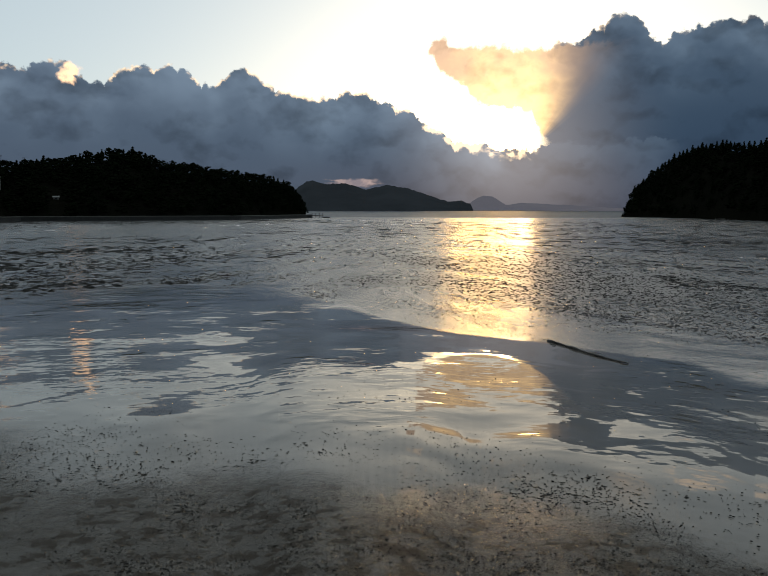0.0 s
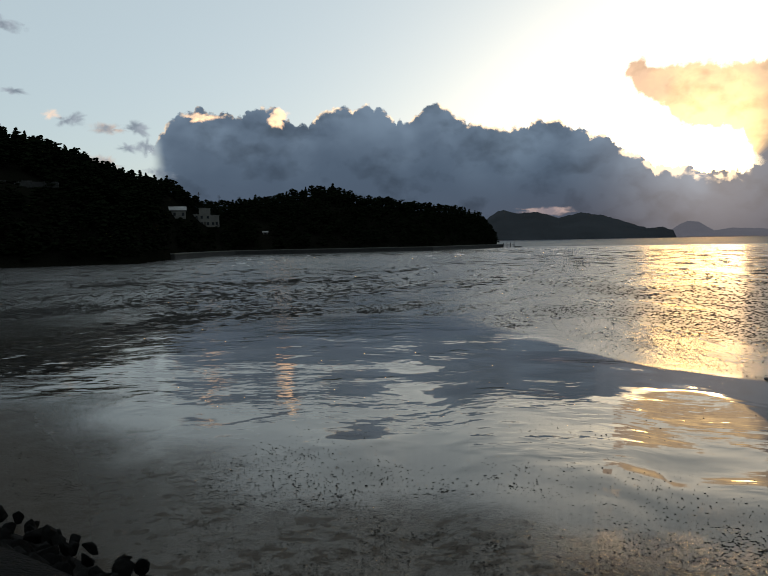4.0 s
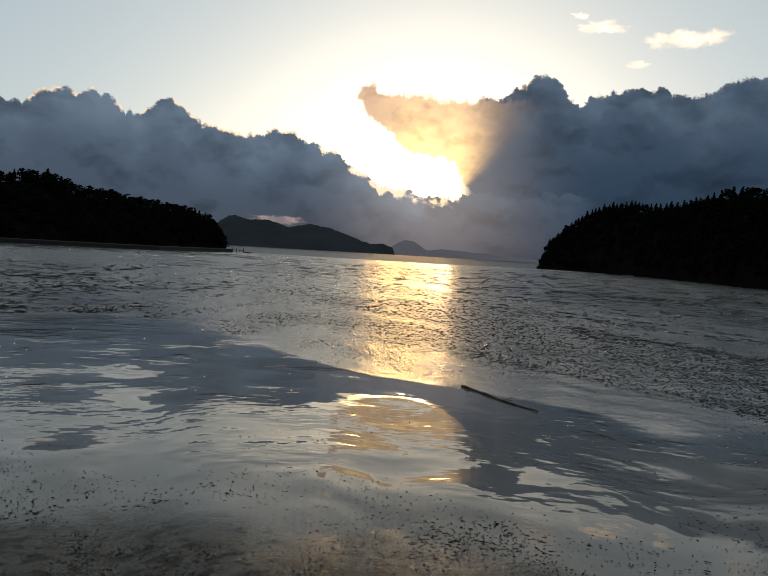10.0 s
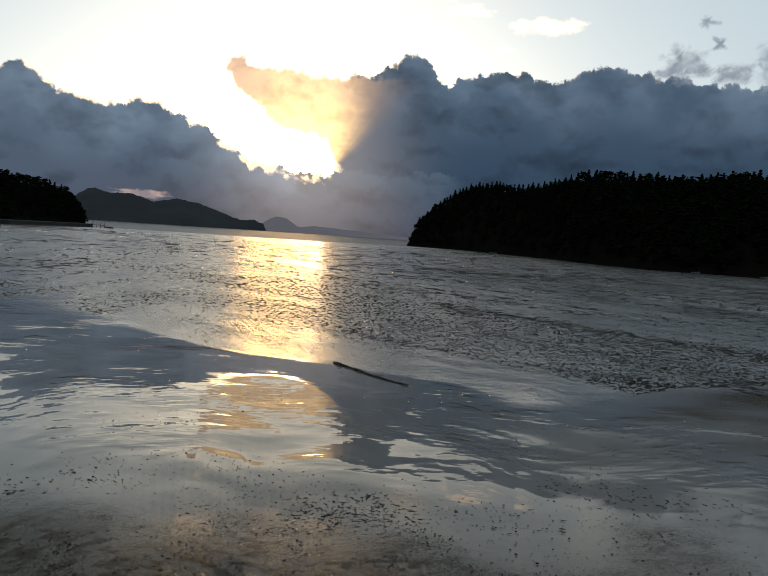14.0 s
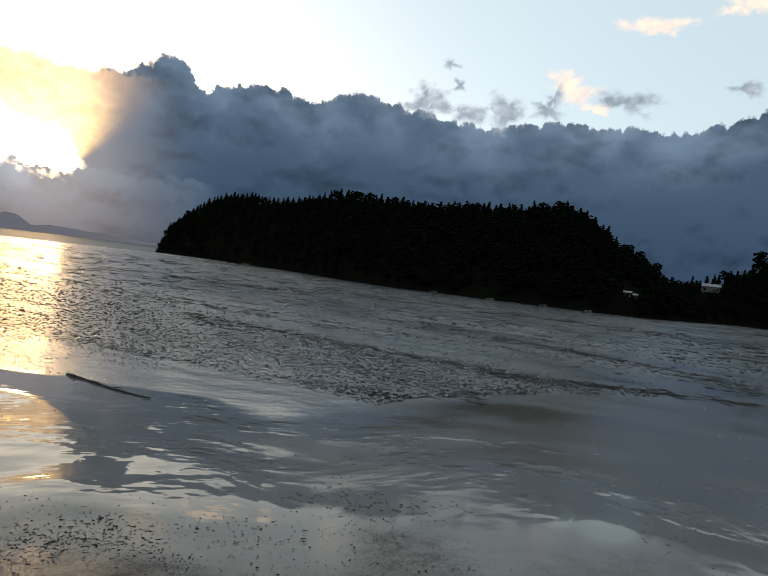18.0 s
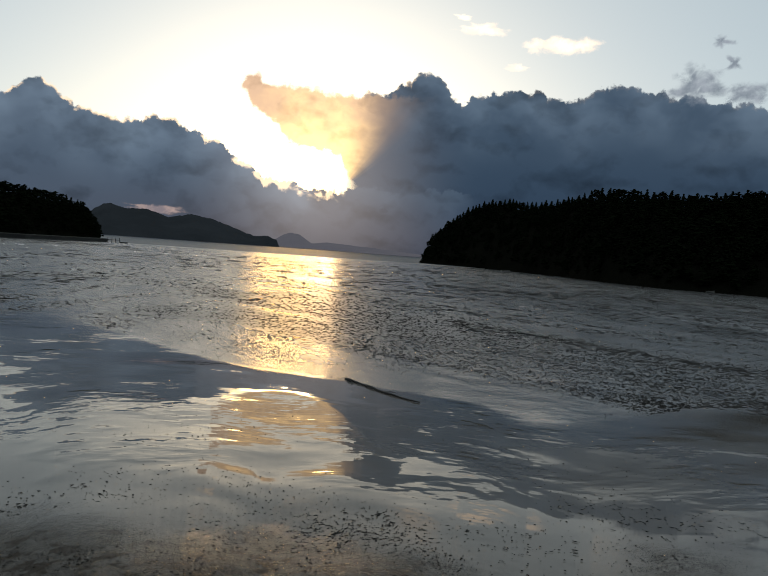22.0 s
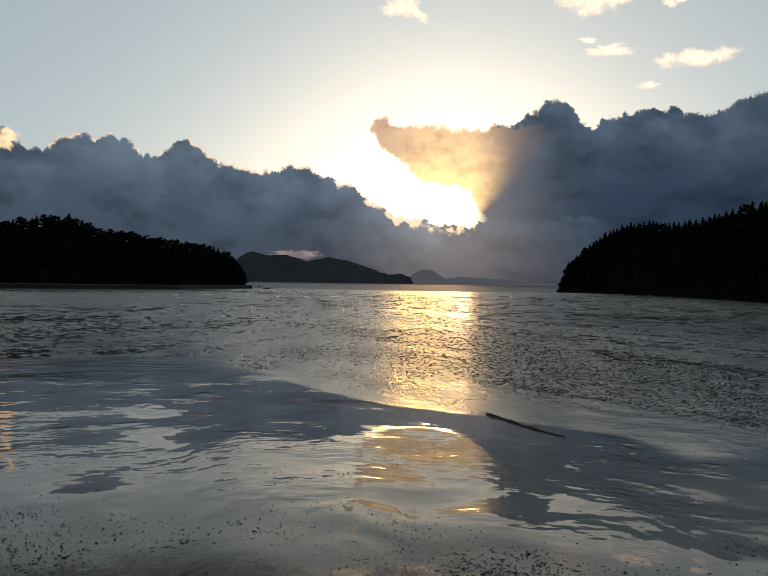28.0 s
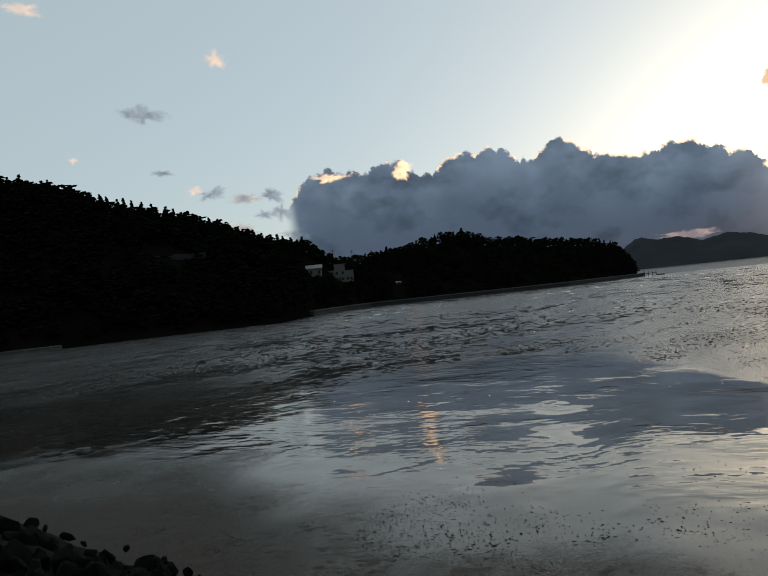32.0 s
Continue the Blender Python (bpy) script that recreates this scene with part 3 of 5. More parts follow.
def bank(name, label, lo, hi, top, low, mat, radius, seed, fade, fray=0.8):
    """A billowing wall of cloud from azimuth lo to hi, between two outlines."""
    az = np.arange(lo, hi, 0.09)
    line = np.convolve(np.pad(curve(az, top), 4, "edge"), np.hanning(9) / np.hanning(9).sum(), "same")[4:-4]
    crest = line + fray * puffs(az, seed) + 0.34
    foot = curve(az, low) - 0.6 * fray * puffs(az, seed + 50) if low else az * 0 - 0.1
    s = np.linspace(0, 1, 56)[:, None] ** 0.75
    E = foot + (np.maximum(crest, foot + 0.02) - foot) * s
    A = np.broadcast_to(az, E.shape)
    R = radius - 150 * billow(A * 0.5, E * 0.6, seed + 11, 4)
    P = on_polar(A, R * np.cos(np.radians(E)), EYE + R * np.sin(np.radians(E)))
    deep = crest - E
    if low:
        deep = np.minimum(deep, E - foot + 0.02)
    veil = np.clip((A - lo) / fade[0], 0, 1.2) * np.clip((hi - A) / fade[1], 0, 1.2)
    me = mesh_of(name, P.reshape(-1, 3), grid_faces(*E.shape), mat)
    attribute(me, "deep", deep)
    attribute(me, "veil", veil)
    attribute(me, "down", line - E)
    uv_of(me, "sky", np.stack([A, E], -1).reshape(-1, 2))
    ob = new(name, me)
    return tagged(ob, label, "cloud", kind="structure")


bank("backdrop_cloud_bank", "long dark blue-grey cumulus bank over the sea with sunlit rim", -33.4, 22, BANK_TOP, None, CLOUD, 4420, 2, (2.2, 4.0))
bank("backdrop_cloud_tower", "heavy slate-blue cumulus bank above the wooded headland", 10.2, 82, RIGHT_TOP, None, CLOUD, 4500, 31, (2.6, 1.0), 0.7)
bank("backdrop_cloud_hook", "thin orange sunlit cloud edge above the hidden sun", 2.4, 19, HOOK_TOP, HOOK_LOW, HOOK, 4350, 17, (0.5, 7.0), 0.6)


def sun_glare_sheet():
    """A glowing sheet added behind the cloud gap for the hidden sun's glare."""
    t = Tree("sun_glare_glow")
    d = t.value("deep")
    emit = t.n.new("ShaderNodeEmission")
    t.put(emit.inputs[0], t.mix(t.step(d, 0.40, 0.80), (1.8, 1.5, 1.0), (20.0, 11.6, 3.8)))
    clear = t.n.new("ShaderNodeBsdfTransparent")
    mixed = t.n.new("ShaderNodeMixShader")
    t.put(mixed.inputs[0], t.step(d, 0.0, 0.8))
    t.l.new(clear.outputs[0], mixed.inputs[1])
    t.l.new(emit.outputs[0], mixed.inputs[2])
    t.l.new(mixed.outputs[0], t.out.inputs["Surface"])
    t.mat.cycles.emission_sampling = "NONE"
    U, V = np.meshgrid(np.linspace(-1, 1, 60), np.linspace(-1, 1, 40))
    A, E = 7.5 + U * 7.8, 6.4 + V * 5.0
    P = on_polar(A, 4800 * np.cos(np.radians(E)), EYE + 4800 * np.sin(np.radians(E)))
    me = mesh_of("backdrop_sun_glare", P.reshape(-1, 3), grid_faces(*U.shape), t.mat)
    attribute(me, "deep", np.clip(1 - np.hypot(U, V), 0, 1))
    tagged(new("backdrop_sun_glare", me), "glowing sheet for the sun's golden glare in the cloud gap", "haze", kind="structure")


sun_glare_sheet()


def scrap(az, el, wide, high, mat, label, seed, tilt=0.0):
    """One small drifting cloud."""
    u, v = np.linspace(-1, 1, 40), np.linspace(-1, 1, 18)
    U, V = np.meshgrid(u, v)
    ang = np.arctan2(V, U)
    bound = 0.45 + 0.95 * fbm(np.cos(ang) * 1.6 + seed, np.sin(ang) * 1.6 + 5, seed, 2)
    deep = (bound - np.hypot(U, V)) * 1.75
    A = az + U * wide * 0.62 - V * tilt
    E = el + V * high * 0.68 + U * tilt
    R = 4270 - 9 * seed - 4 * np.clip(deep, 0, 1)
    P = on_polar(A, R * np.cos(np.radians(E)), EYE + R * np.sin(np.radians(E)))
    faces = grid_faces(*U.shape)
    keep = deep.ravel()[faces].max(1) > 0.05
    me = mesh_of("backdrop_cloud_scrap", P.reshape(-1, 3), faces[keep], mat)
    attribute(me, "deep", deep)
    uv_of(me, "sky", np.stack([A, E], -1).reshape(-1, 2))
    ob = new("backdrop_cloud_scrap", me)
    return tagged(ob, label, "cloud", kind="structure")


for k, (az, el, wide, high, mat, label, tilt) in enumerate((
        (5.6, 20.6, 4.0, 2.0, CREAM, "faint cream wisp of cloud in clear sky", 0.0),
        (20.5, 20.7, 7.0, 2.9, CREAM, "cream streak of cloud in clear sky", 0.0),
        (8.0, 24.6, 8.0, 2.4, CREAM, "cream streak of cloud high over the bay", 0.0),
        (25.2, 20.0, 2.4, 0.7, CREAM, "small cream streak of cloud", 0.0),
        (20.4, 17.2, 4.8, 1.0, CREAM, "cream streak of cloud in clear sky", 0.0),
        (19.0, 18.0, 2.0, 0.5, CREAM, "small cream streak of cloud", 0.0),
        (27.2, 16.1, 7.2, 1.5, CREAM, "long cream streak of cloud", 0.0),
        (23.7, 14.6, 2.6, 0.8, CREAM, "short cream streak of cloud", 0.0),
        (53.1, 19.6, 7.0, 1.3, PINK, "pale pink streak of cloud", 0.0),
        (58.6, 20.9, 6.0, 1.8, PINK, "pale pink streak of cloud", 0.0),
        (36.4, 13.3, 4.6, 3.4, GREY, "ragged grey cloud above the bank", -0.3),
        (38.8, 14.8, 1.4, 1.2, GREY, "small grey puff of cloud", 0.0),
        (42.6, 13.3, 3.8, 3.0, GREY, "ragged grey cloud above the bank", -0.3),
        (39.6, 12.8, 3.6, 1.8, GREY, "small ragged grey cloud", 0.0),
        (47.2, 15.2, 4.8, 2.4, PINK, "peach cloud above the bank", -0.3),
        (51.2, 14.5, 5.6, 2.2, GREY, "trailing grey cloud above the bank", -0.5),
        (46.0, 14.4, 2.2, 2.4, GREY, "small ragged grey cloud", 0.0),
        (49.2, 13.8, 3.0, 1.0, PINK, "small peach streak of cloud", -0.2),
        (45.6, 13.6, 3.0, 1.6, GREY, "small ragged grey cloud", 0.0),
        (37.8, 16.3, 1.8, 1.1, GREY, "small grey puff of cloud", -0.2),
        (59.2, 15.6, 3.0, 1.2, GREY, "small grey puff of cloud", 0.0),
        (-37.2, 18.8, 2.3, 1.5, PINK, "small peach cloud in clear sky", -0.3),
        (-42.9, 15.0, 3.8, 1.3, GREY, "slanting grey wisp of cloud", -0.5),
        (-48.0, 11.9, 0.9, 0.6, PINK, "tiny peach puff of cloud", 0.0),
        (-41.9, 10.8, 2.2, 0.6, GREY, "faint grey wisp of cloud", -0.3),
        (-39.6, 9.4, 1.7, 0.9, PINK, "peach wisp of cloud", -0.2),
        (-38.3, 9.1, 2.8, 1.1, GREY, "ragged grey puff of cloud", 0.0),
        (-35.7, 8.5, 3.6, 0.9, MIXED, "thin ragged wisp of cloud", -0.4),
        (-33.8, 8.6, 2.2, 1.0, GREY, "ragged shred of cloud", -0.4),
        (-34.6, 7.2, 2.8, 0.8, GREY, "thin ragged wisp of cloud", -0.3),
        (-36.4, 6.0, 5.0, 1.2, MIXED, "low rosy grey cloud behind the hill", -0.6),
        (-29.3, 9.5, 3.4, 0.9, SUNLIT, "sunlit peach crest of the cloud bank", -0.2),
        (-23.5, 9.5, 2.0, 1.4, SUNLIT, "sunlit peach crest of the cloud bank", 0.3),
        (-33.2, 7.4, 2.2, 1.6, GREY, "ragged end of the cloud bank", -0.2),
        (-32.6, 5.4, 3.0, 1.6, GREY, "ragged end of the cloud bank", -0.2),
        (-50.3, 21.9, 3.0, 1.0, PINK, "small peach cloud in clear sky", 0.0),
        (-3.2, 2.15, 5.4, 0.75, BAND, "pink band of far cloud over the island", 0.0))):
    scrap(az, el, wide, high, mat, label, 3 + k, tilt)

# ---------------------------------------------------------------- land
SHORE_L = [(-110, 120), (-70, 150), (-54, 164), (-44, 170), (-34, 178), (-31, 236), (-27, 294), (-19, 300), (-11.6, 316), (-6.3, 395)]
RIDGE_L = [(-110, 9), (-80, 11.5), (-62, 12.2), (-52.8, 11.1), (-49, 10.1), (-45.2, 9.05), (-41.2, 8.1), (-37.6, 6.9), (-35.8, 6.1), (-33.8, 5.45), (-32, 5.15), (-31, 4.7), (-30.2, 4.0), (-29.5, 3.5), (-27.8, 3.4), (-26.3, 3.5),
           (-25.6, 3.8), (-24.4, 3.7), (-22.9, 4.0), (-21.4, 4.4), (-19.5, 4.45), (-18.2, 4.15), (-17.6, 3.7), (-15.3, 3.55), (-13.4, 3.15), (-10.8, 2.9), (-9.3, 2.65), (-8.2, 2.25), (-7.6, 1.7), (-7.0, 0.8), (-6.6, 0.0)]
SHORE_R = [(17.2, 458), (20, 440), (24, 364), (27.6, 305), (31.5, 241), (35.4, 212), (43, 208), (54, 208), (57.3, 240), (60.5, 293), (75, 300), (110, 200)]
RIDGE_R = [(17.3, 0.0), (17.65, 0.85), (18.1, 1.85), (18.8, 2.5), (19.75, 3.35), (20.8, 4.05), (22, 4.65), (23.8, 4.95), (25.1, 4.75), (27, 4.9), (28.8, 5.5), (30.7, 6.05), (33, 6.0), (35.5, 5.95), (39, 6.0), (41.4, 6.3), (43.6, 6.4),
           (45.9, 6.6), (47.8, 6.95), (49.1, 6.6), (50.1, 6.1), (51.1, 5.3), (52.4, 4.35), (53.7, 3.75), (54.8, 2.95), (55.9, 2.0), (57, 2.1), (58.2, 2.4), (59.4, 2.9), (60.7, 3.2), (62, 4.0), (68, 5.5), (80, 7), (110, 6)]
CANOPY = 5.6


class Hill:
    """Wooded land from its shore to its ridge, as seen round the bay."""

    def __init__(self, name, label, lo, hi, shore, ridge, back):
        self.shore, self.ridge, self.back, self.lo, self.hi = shore, ridge, back, lo, hi
        az = np.arange(lo, hi, 0.25)
        s = np.concatenate([np.linspace(0, 1, 26), np.linspace(1.1, 2.2, 8)])
        A, S = np.meshgrid(az, s)
        R, Z = self.at(A, S)
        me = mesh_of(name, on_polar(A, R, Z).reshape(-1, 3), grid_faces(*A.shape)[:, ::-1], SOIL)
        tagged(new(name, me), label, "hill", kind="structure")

    def at(self, A, S):
        near = curve(A, self.shore)
        crest = near + self.back
        top = np.maximum(EYE + crest * np.tan(np.radians(curve(A, self.ridge))) - CANOPY, 0.3)
        rise = np.where(S <= 1, 1 - (1 - np.clip(S, 0, 1)) ** 1.7, 1 - 0.8 * (np.clip(S, 1, 2.2) - 1) ** 1.4)
        R = near + S * self.back
        bumps = 1 + 0.10 * (fbm(R * 0.03, A * 0.25, 8, 4) - 0.5) * np.clip(1 - np.abs(S - 1) * 0.0, 0, 1) * np.where(S > 0.9, 0, 1)
        return R, np.where(S < 0.001, -0.4, np.maximum(top * rise * bumps, -0.4))


HILL_L = Hill("hill_west", "black wooded hillside along the bay at dusk", -110, -6.3, SHORE_L, RIDGE_L, 95.0)
# added out of view: keeps the southern sky from lighting the facing hillsides
SKY_BLOCK = Hill("sky_block_south", "unseen dark hill added behind the embankment to block sky light", 78, 282, [(78, 70), (120, 42), (180, 36), (240, 42), (282, 90)], [(78, 9), (110, 26), (180, 36), (250, 26), (282, 10)], 60.0)
HILL_R = Hill("hill_east", "black wooded headland across the bay at dusk", 17.2, 110, SHORE_R, RIDGE_R, 90.0)


def skyline(name, label, table, radius, mat, rough, seed):
    az = np.arange(table[0][0], table[-1][0] + 0.01, 0.05)
    top = curve(az, table) + rough * (fbm(az * 3, az * 0, seed, 4) - 0.5)
    s = np.linspace(0, 1, 14)[:, None]
    E = np.maximum(top, -0.04) * s - 0.05 * (1 - s)
    A = np.broadcast_to(az, E.shape)
    R = radius + 500 * s**1.5 + 60 * (fbm(A * 1.2, E * 3, seed + 3, 3) - 0.5)
    me = mesh_of(name, on_polar(A, R, EYE + R * np.tan(np.radians(E))).reshape(-1, 3), grid_faces(*E.shape)[:, ::-1], mat)
    return tagged(new(name, me), label, "island", kind="structure")


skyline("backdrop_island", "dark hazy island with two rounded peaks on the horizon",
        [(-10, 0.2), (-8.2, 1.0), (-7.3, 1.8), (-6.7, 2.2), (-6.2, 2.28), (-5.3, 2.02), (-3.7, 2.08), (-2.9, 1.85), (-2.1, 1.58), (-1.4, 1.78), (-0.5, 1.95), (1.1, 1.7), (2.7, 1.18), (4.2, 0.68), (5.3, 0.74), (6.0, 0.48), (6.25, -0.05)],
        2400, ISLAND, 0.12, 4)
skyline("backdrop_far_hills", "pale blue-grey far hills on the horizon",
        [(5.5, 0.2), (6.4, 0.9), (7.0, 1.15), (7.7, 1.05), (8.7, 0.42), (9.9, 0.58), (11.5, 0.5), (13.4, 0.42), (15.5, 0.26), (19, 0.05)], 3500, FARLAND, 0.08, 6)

# ---------------------------------------------------------------- the embankment under the camera
def toe(x):
    return 5.8 - 0.32 * x if x < 0 else 5.8 - 0.26 * x


# rise of the rubble bank behind its toe
SLOPE = [(0.0, 0.06), (0.9, 0.45), (1.8, 0.95), (2.6, 1.5), (3.3, 2.15), (3.8, 2.35), (6.0, 2.4)]


def embankment():
    """Rubble bank: level top behind, sloping down to the mud along the toe line."""
    xs = np.linspace(-34, 30, 130)
    rows = []
    for back, z in ((-0.5, -0.3), (0.0, 0.08), (0.9, 0.45), (1.8, 0.95), (2.6, 1.5), (3.3, 2.15), (3.8, 2.35), (6.0, 2.4), (12, 2.42), (40, 2.6)):
        ys = np.array([toe(x) for x in xs]) - back
        zz = z + 0.14 * (fbm(xs * 0.9, xs * 0 + back, 4, 4) - 0.5)
        rows.append(np.stack([xs, ys, zz], -1))
    P = np.stack(rows)
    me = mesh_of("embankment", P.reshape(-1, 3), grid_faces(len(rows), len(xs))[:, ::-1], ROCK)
    return tagged(new("embankment", me), "dark rubble embankment beside the tidal flat", "embankment", kind="structure")


embankment()


def boulder_mesh(seed):
    """A broken quarry stone: the hull of a few random corners, its sharp edges slightly worn."""
    rnd = random.Random(seed)
    bm = bmesh.new()
    for _ in range(16):
        bm.verts.new(Vector((rnd.gauss(0, 1), rnd.gauss(0, 1), rnd.gauss(0, 1))).normalized() * rnd.uniform(0.75, 1.05))
    hull = bmesh.ops.convex_hull(bm, input=bm.verts)
    bmesh.ops.delete(bm, geom=[g for g in hull["geom_interior"] if g.is_valid and isinstance(g, bmesh.types.BMVert)], context="VERTS")
    bmesh.ops.bevel(bm, geom=list(bm.edges), offset=0.05, segments=1, affect="EDGES")
    me = bpy.data.meshes.new("boulder")
    bm.to_mesh(me)
    bm.free()
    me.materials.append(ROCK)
    return me


BOULDERS = [boulder_mesh(k) for k in range(9)]


# the angle under the horizon up to which the rubble reaches
BRINK = [(-60, -11.0), (-54.5, -12.3), (-49, -14.8), (-45, -17.0), (-40, -20.0), (-36, -22.2), (-32, -24.5)]


def boulders():
    rnd = random.Random(5)
    for k in range(375):
        if k < 130:
            x, back = -3.6 - 5.0 * rnd.random(), rnd.uniform(-0.2, 1.7)
        elif k < 215:
            x, back = -3.9 - 12.5 * rnd.random(), rnd.uniform(-0.2, 3.2)
        else:
            x, back = -3.4 - 5.5 * rnd.random(), rnd.uniform(1.6, 4.2)
        size = rnd.uniform(0.07, 0.16) * (1.2 if back > 0.5 else 1.0) * (0.75 if x > -6 else 1.0)
        slope = float(curve(max(0.0, back), SLOPE)) + float(ground_z(math.degrees(math.atan2(x, toe(x))), math.hypot(x, toe(x)))) * max(0.0, 1 - back)
        az, up = math.degrees(math.atan2(x, toe(x) - back)), slope + 1.1 * size
        if math.degrees(math.atan2(up - EYE, math.hypot(x, toe(x) - back))) > float(curve(az, BRINK)) + 0.5:
            continue
        ob = new("boulder", BOULDERS[k % 9])
        ob.matrix_world = Matrix.LocRotScale((x, toe(x) - back, slope + size * 0.22), Euler((rnd.uniform(0, 6), rnd.uniform(0, 6), rnd.uniform(0, 6))),
                                             (size * rnd.uniform(0.9, 1.4), size * rnd.uniform(0.8, 1.2), size * rnd.uniform(0.65, 0.9)))
        tagged(ob, "angular dark wet boulder on the rubble embankment", "rock", "boulders on the embankment")


boulders()

# ---------------------------------------------------------------- woods
ICO_V, ICO_F = None, None


def ico():
    bm = bmesh.new()
    bmesh.ops.create_icosphere(bm, subdivisions=1, radius=1.0)
    bm.verts.ensure_lookup_table()
    v = np.array([q.co[:] for q in bm.verts])
    f = np.array([[q.index for q in face.verts] for face in bm.faces])
    bm.free()
    return v, f


ICO_V, ICO_F = ico()


def crown(rnd, slim, clumps):
    """Clumps of foliage of a tree 1 m high: many small ragged tufts with gaps between them."""
    vs, fs, base = [], [], 0
    for k in range(clumps):
        h = rnd.uniform(0.18, 1.0) if slim else rnd.uniform(0.38, 1.0)
        if slim:
            reach = 0.20 * (1.06 - h) + 0.012
            size = 0.035 + 0.075 * (1.05 - h)
        else:
            reach = 0.30 * math.sqrt(max(0.04, 1 - ((h - 0.66) / 0.36) ** 2))
            size = rnd.uniform(0.045, 0.085)
        a, d = rnd.uniform(0, 6.283), reach * math.sqrt(rnd.random())
        v = ICO_V * (1 + 0.45 * np.array([[rnd.uniform(-1, 1)] for _ in ICO_V])) * size * np.array([1.25, 1.25, rnd.uniform(0.55, 0.9)])
        vs.append(v + np.array([d * math.cos(a), d * math.sin(a), h - size * 0.6]))
        fs.append(ICO_F + base)
        base += len(ICO_V)
    return np.concatenate(vs), np.concatenate(fs)


def trunk_mesh(rnd, slim):
    bm = bmesh.new()
    lean = rnd.uniform(-0.05, 0.05)
    tube(bm, [(0, 0, -0.08), (lean * 0.3, 0, 0.3), (lean, lean * 0.5, 0.62), (lean * 1.2, lean, 0.93)], [0.030, 0.022, 0.014, 0.004], 6)
    for k in range(5):
        a, h = rnd.uniform(0, 6.283), rnd.uniform(0.35, 0.75)
        reach = 0.12 if slim else 0.22
        tube(bm, [(lean * h, 0, h), (lean * h + 0.5 * reach * math.cos(a), 0.5 * reach * math.sin(a), h + 0.05), (lean * h + reach * math.cos(a), reach * math.sin(a), h + 0.1)], [0.010, 0.007, 0.003], 4)
    me = bpy.data.meshes.new("trunk")
    bm.to_mesh(me)
    bm.free()
    me.materials.append(BARK)
    return me


def ridge_tree(seed, slim, label):
    rnd = random.Random(seed)
    top = tagged(new("pine_tree"), label, "tree", "trees on the skyline")
    t = new("trunk", trunk_mesh(rnd, slim))
    v, f = crown(rnd, slim, 62)
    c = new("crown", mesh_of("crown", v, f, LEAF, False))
    t.parent = c.parent = top
    return top


KINDS = [ridge_tree(k, slim, label) for k, (slim, label) in enumerate((
    (True, "slim dark conifer on the wooded skyline"), (True, "slim dark conifer on the wooded skyline"), (False, "round-topped dark pine on the wooded skyline"), (False, "round-topped dark pine on the wooded skyline"),
    (True, "slim dark conifer on the wooded skyline"), (False, "spreading dark pine on the wooded skyline")))]


def plant(kind, x, y, z, tall, rnd, first=set()):
    m = Matrix.LocRotScale((x, y, z), Euler((0, 0, rnd.uniform(0, 6.28))), None)
    wide = rnd.uniform(0.85, 1.3)
    size = Matrix.Diagonal((tall * wide, tall * wide, tall, 1))
    ob = KINDS[kind] if kind not in first else copy_thing(KINDS[kind], m)
    first.add(kind)
    ob.matrix_basis = m @ size
    return ob


def ridge_line(hill, lo, hi, slims, seed):
    rnd = random.Random(seed)
    az = lo
    while az < hi:
        R, Z = hill.at(np.array([az]), np.array([rnd.uniform(0.93, 1.0)]))
        x, y, z = on_polar(az, R[0], Z[0])
        tall = rnd.uniform(4.8, 6.3) if rnd.random() < 0.85 else rnd.uniform(6.3, 7.4)
        kind = rnd.choice((0, 1, 4)) if rnd.random() < slims else rnd.choice((2, 3, 5))
        if float(curve(az, hill.ridge)) > 0.5:
            plant(kind, x, y, z - 0.15, tall, rnd)
        az += math.degrees(rnd.uniform(1.6, 3.4) / R[0])


ridge_line(HILL_L, -56, -31.5, 0.8, 11)
ridge_line(HILL_L, -31.5, -6.7, 0.4, 13)
ridge_line(HILL_R, 17.5, 64, 0.75, 12)


def woods(name, label, hill, lo, hi, count, slims, seed, clear=()):
    """The closed woods on the slope: trunks and tufted crowns, joined."""
    rnd = random.Random(seed)
    kinds = [crown(random.Random(900 + seed * 10 + k), k % 2 == 0, 15) for k in range(8)]
    vs, fs, base = [], [], 0
    for _ in range(count):
        az, s = rnd.uniform(lo, hi), rnd.random() ** 0.85
        if any(a0 < az < a1 and s0 < s < s1 for a0, a1, s0, s1 in clear):
            continue
        R, Z = hill.at(np.array([az]), np.array([0.02 + 0.98 * s]))
        if Z[0] < 0.25 or float(curve(az, hill.ridge)) < 0.4:
            continue
        v, f = kinds[rnd.choice((0, 2, 4, 6) if rnd.random() < slims else (1, 3, 5, 7))]
        tall, a = rnd.uniform(4.0, 6.0) * (0.72 if s > 0.8 else 1.0), rnd.uniform(0, 6.28)
        wide = tall * rnd.uniform(1.1, 1.7)
        c, q = math.cos(a), math.sin(a)
        w = np.stack([(v[:, 0] * c - v[:, 1] * q) * wide, (v[:, 0] * q + v[:, 1] * c) * wide, v[:, 2] * tall - 0.3], -1)
        vs.append(w + on_polar(az, R[0], Z[0]))
        fs.append(f + base)
        base += len(v)
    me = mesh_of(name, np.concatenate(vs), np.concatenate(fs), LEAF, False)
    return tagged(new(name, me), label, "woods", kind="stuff")


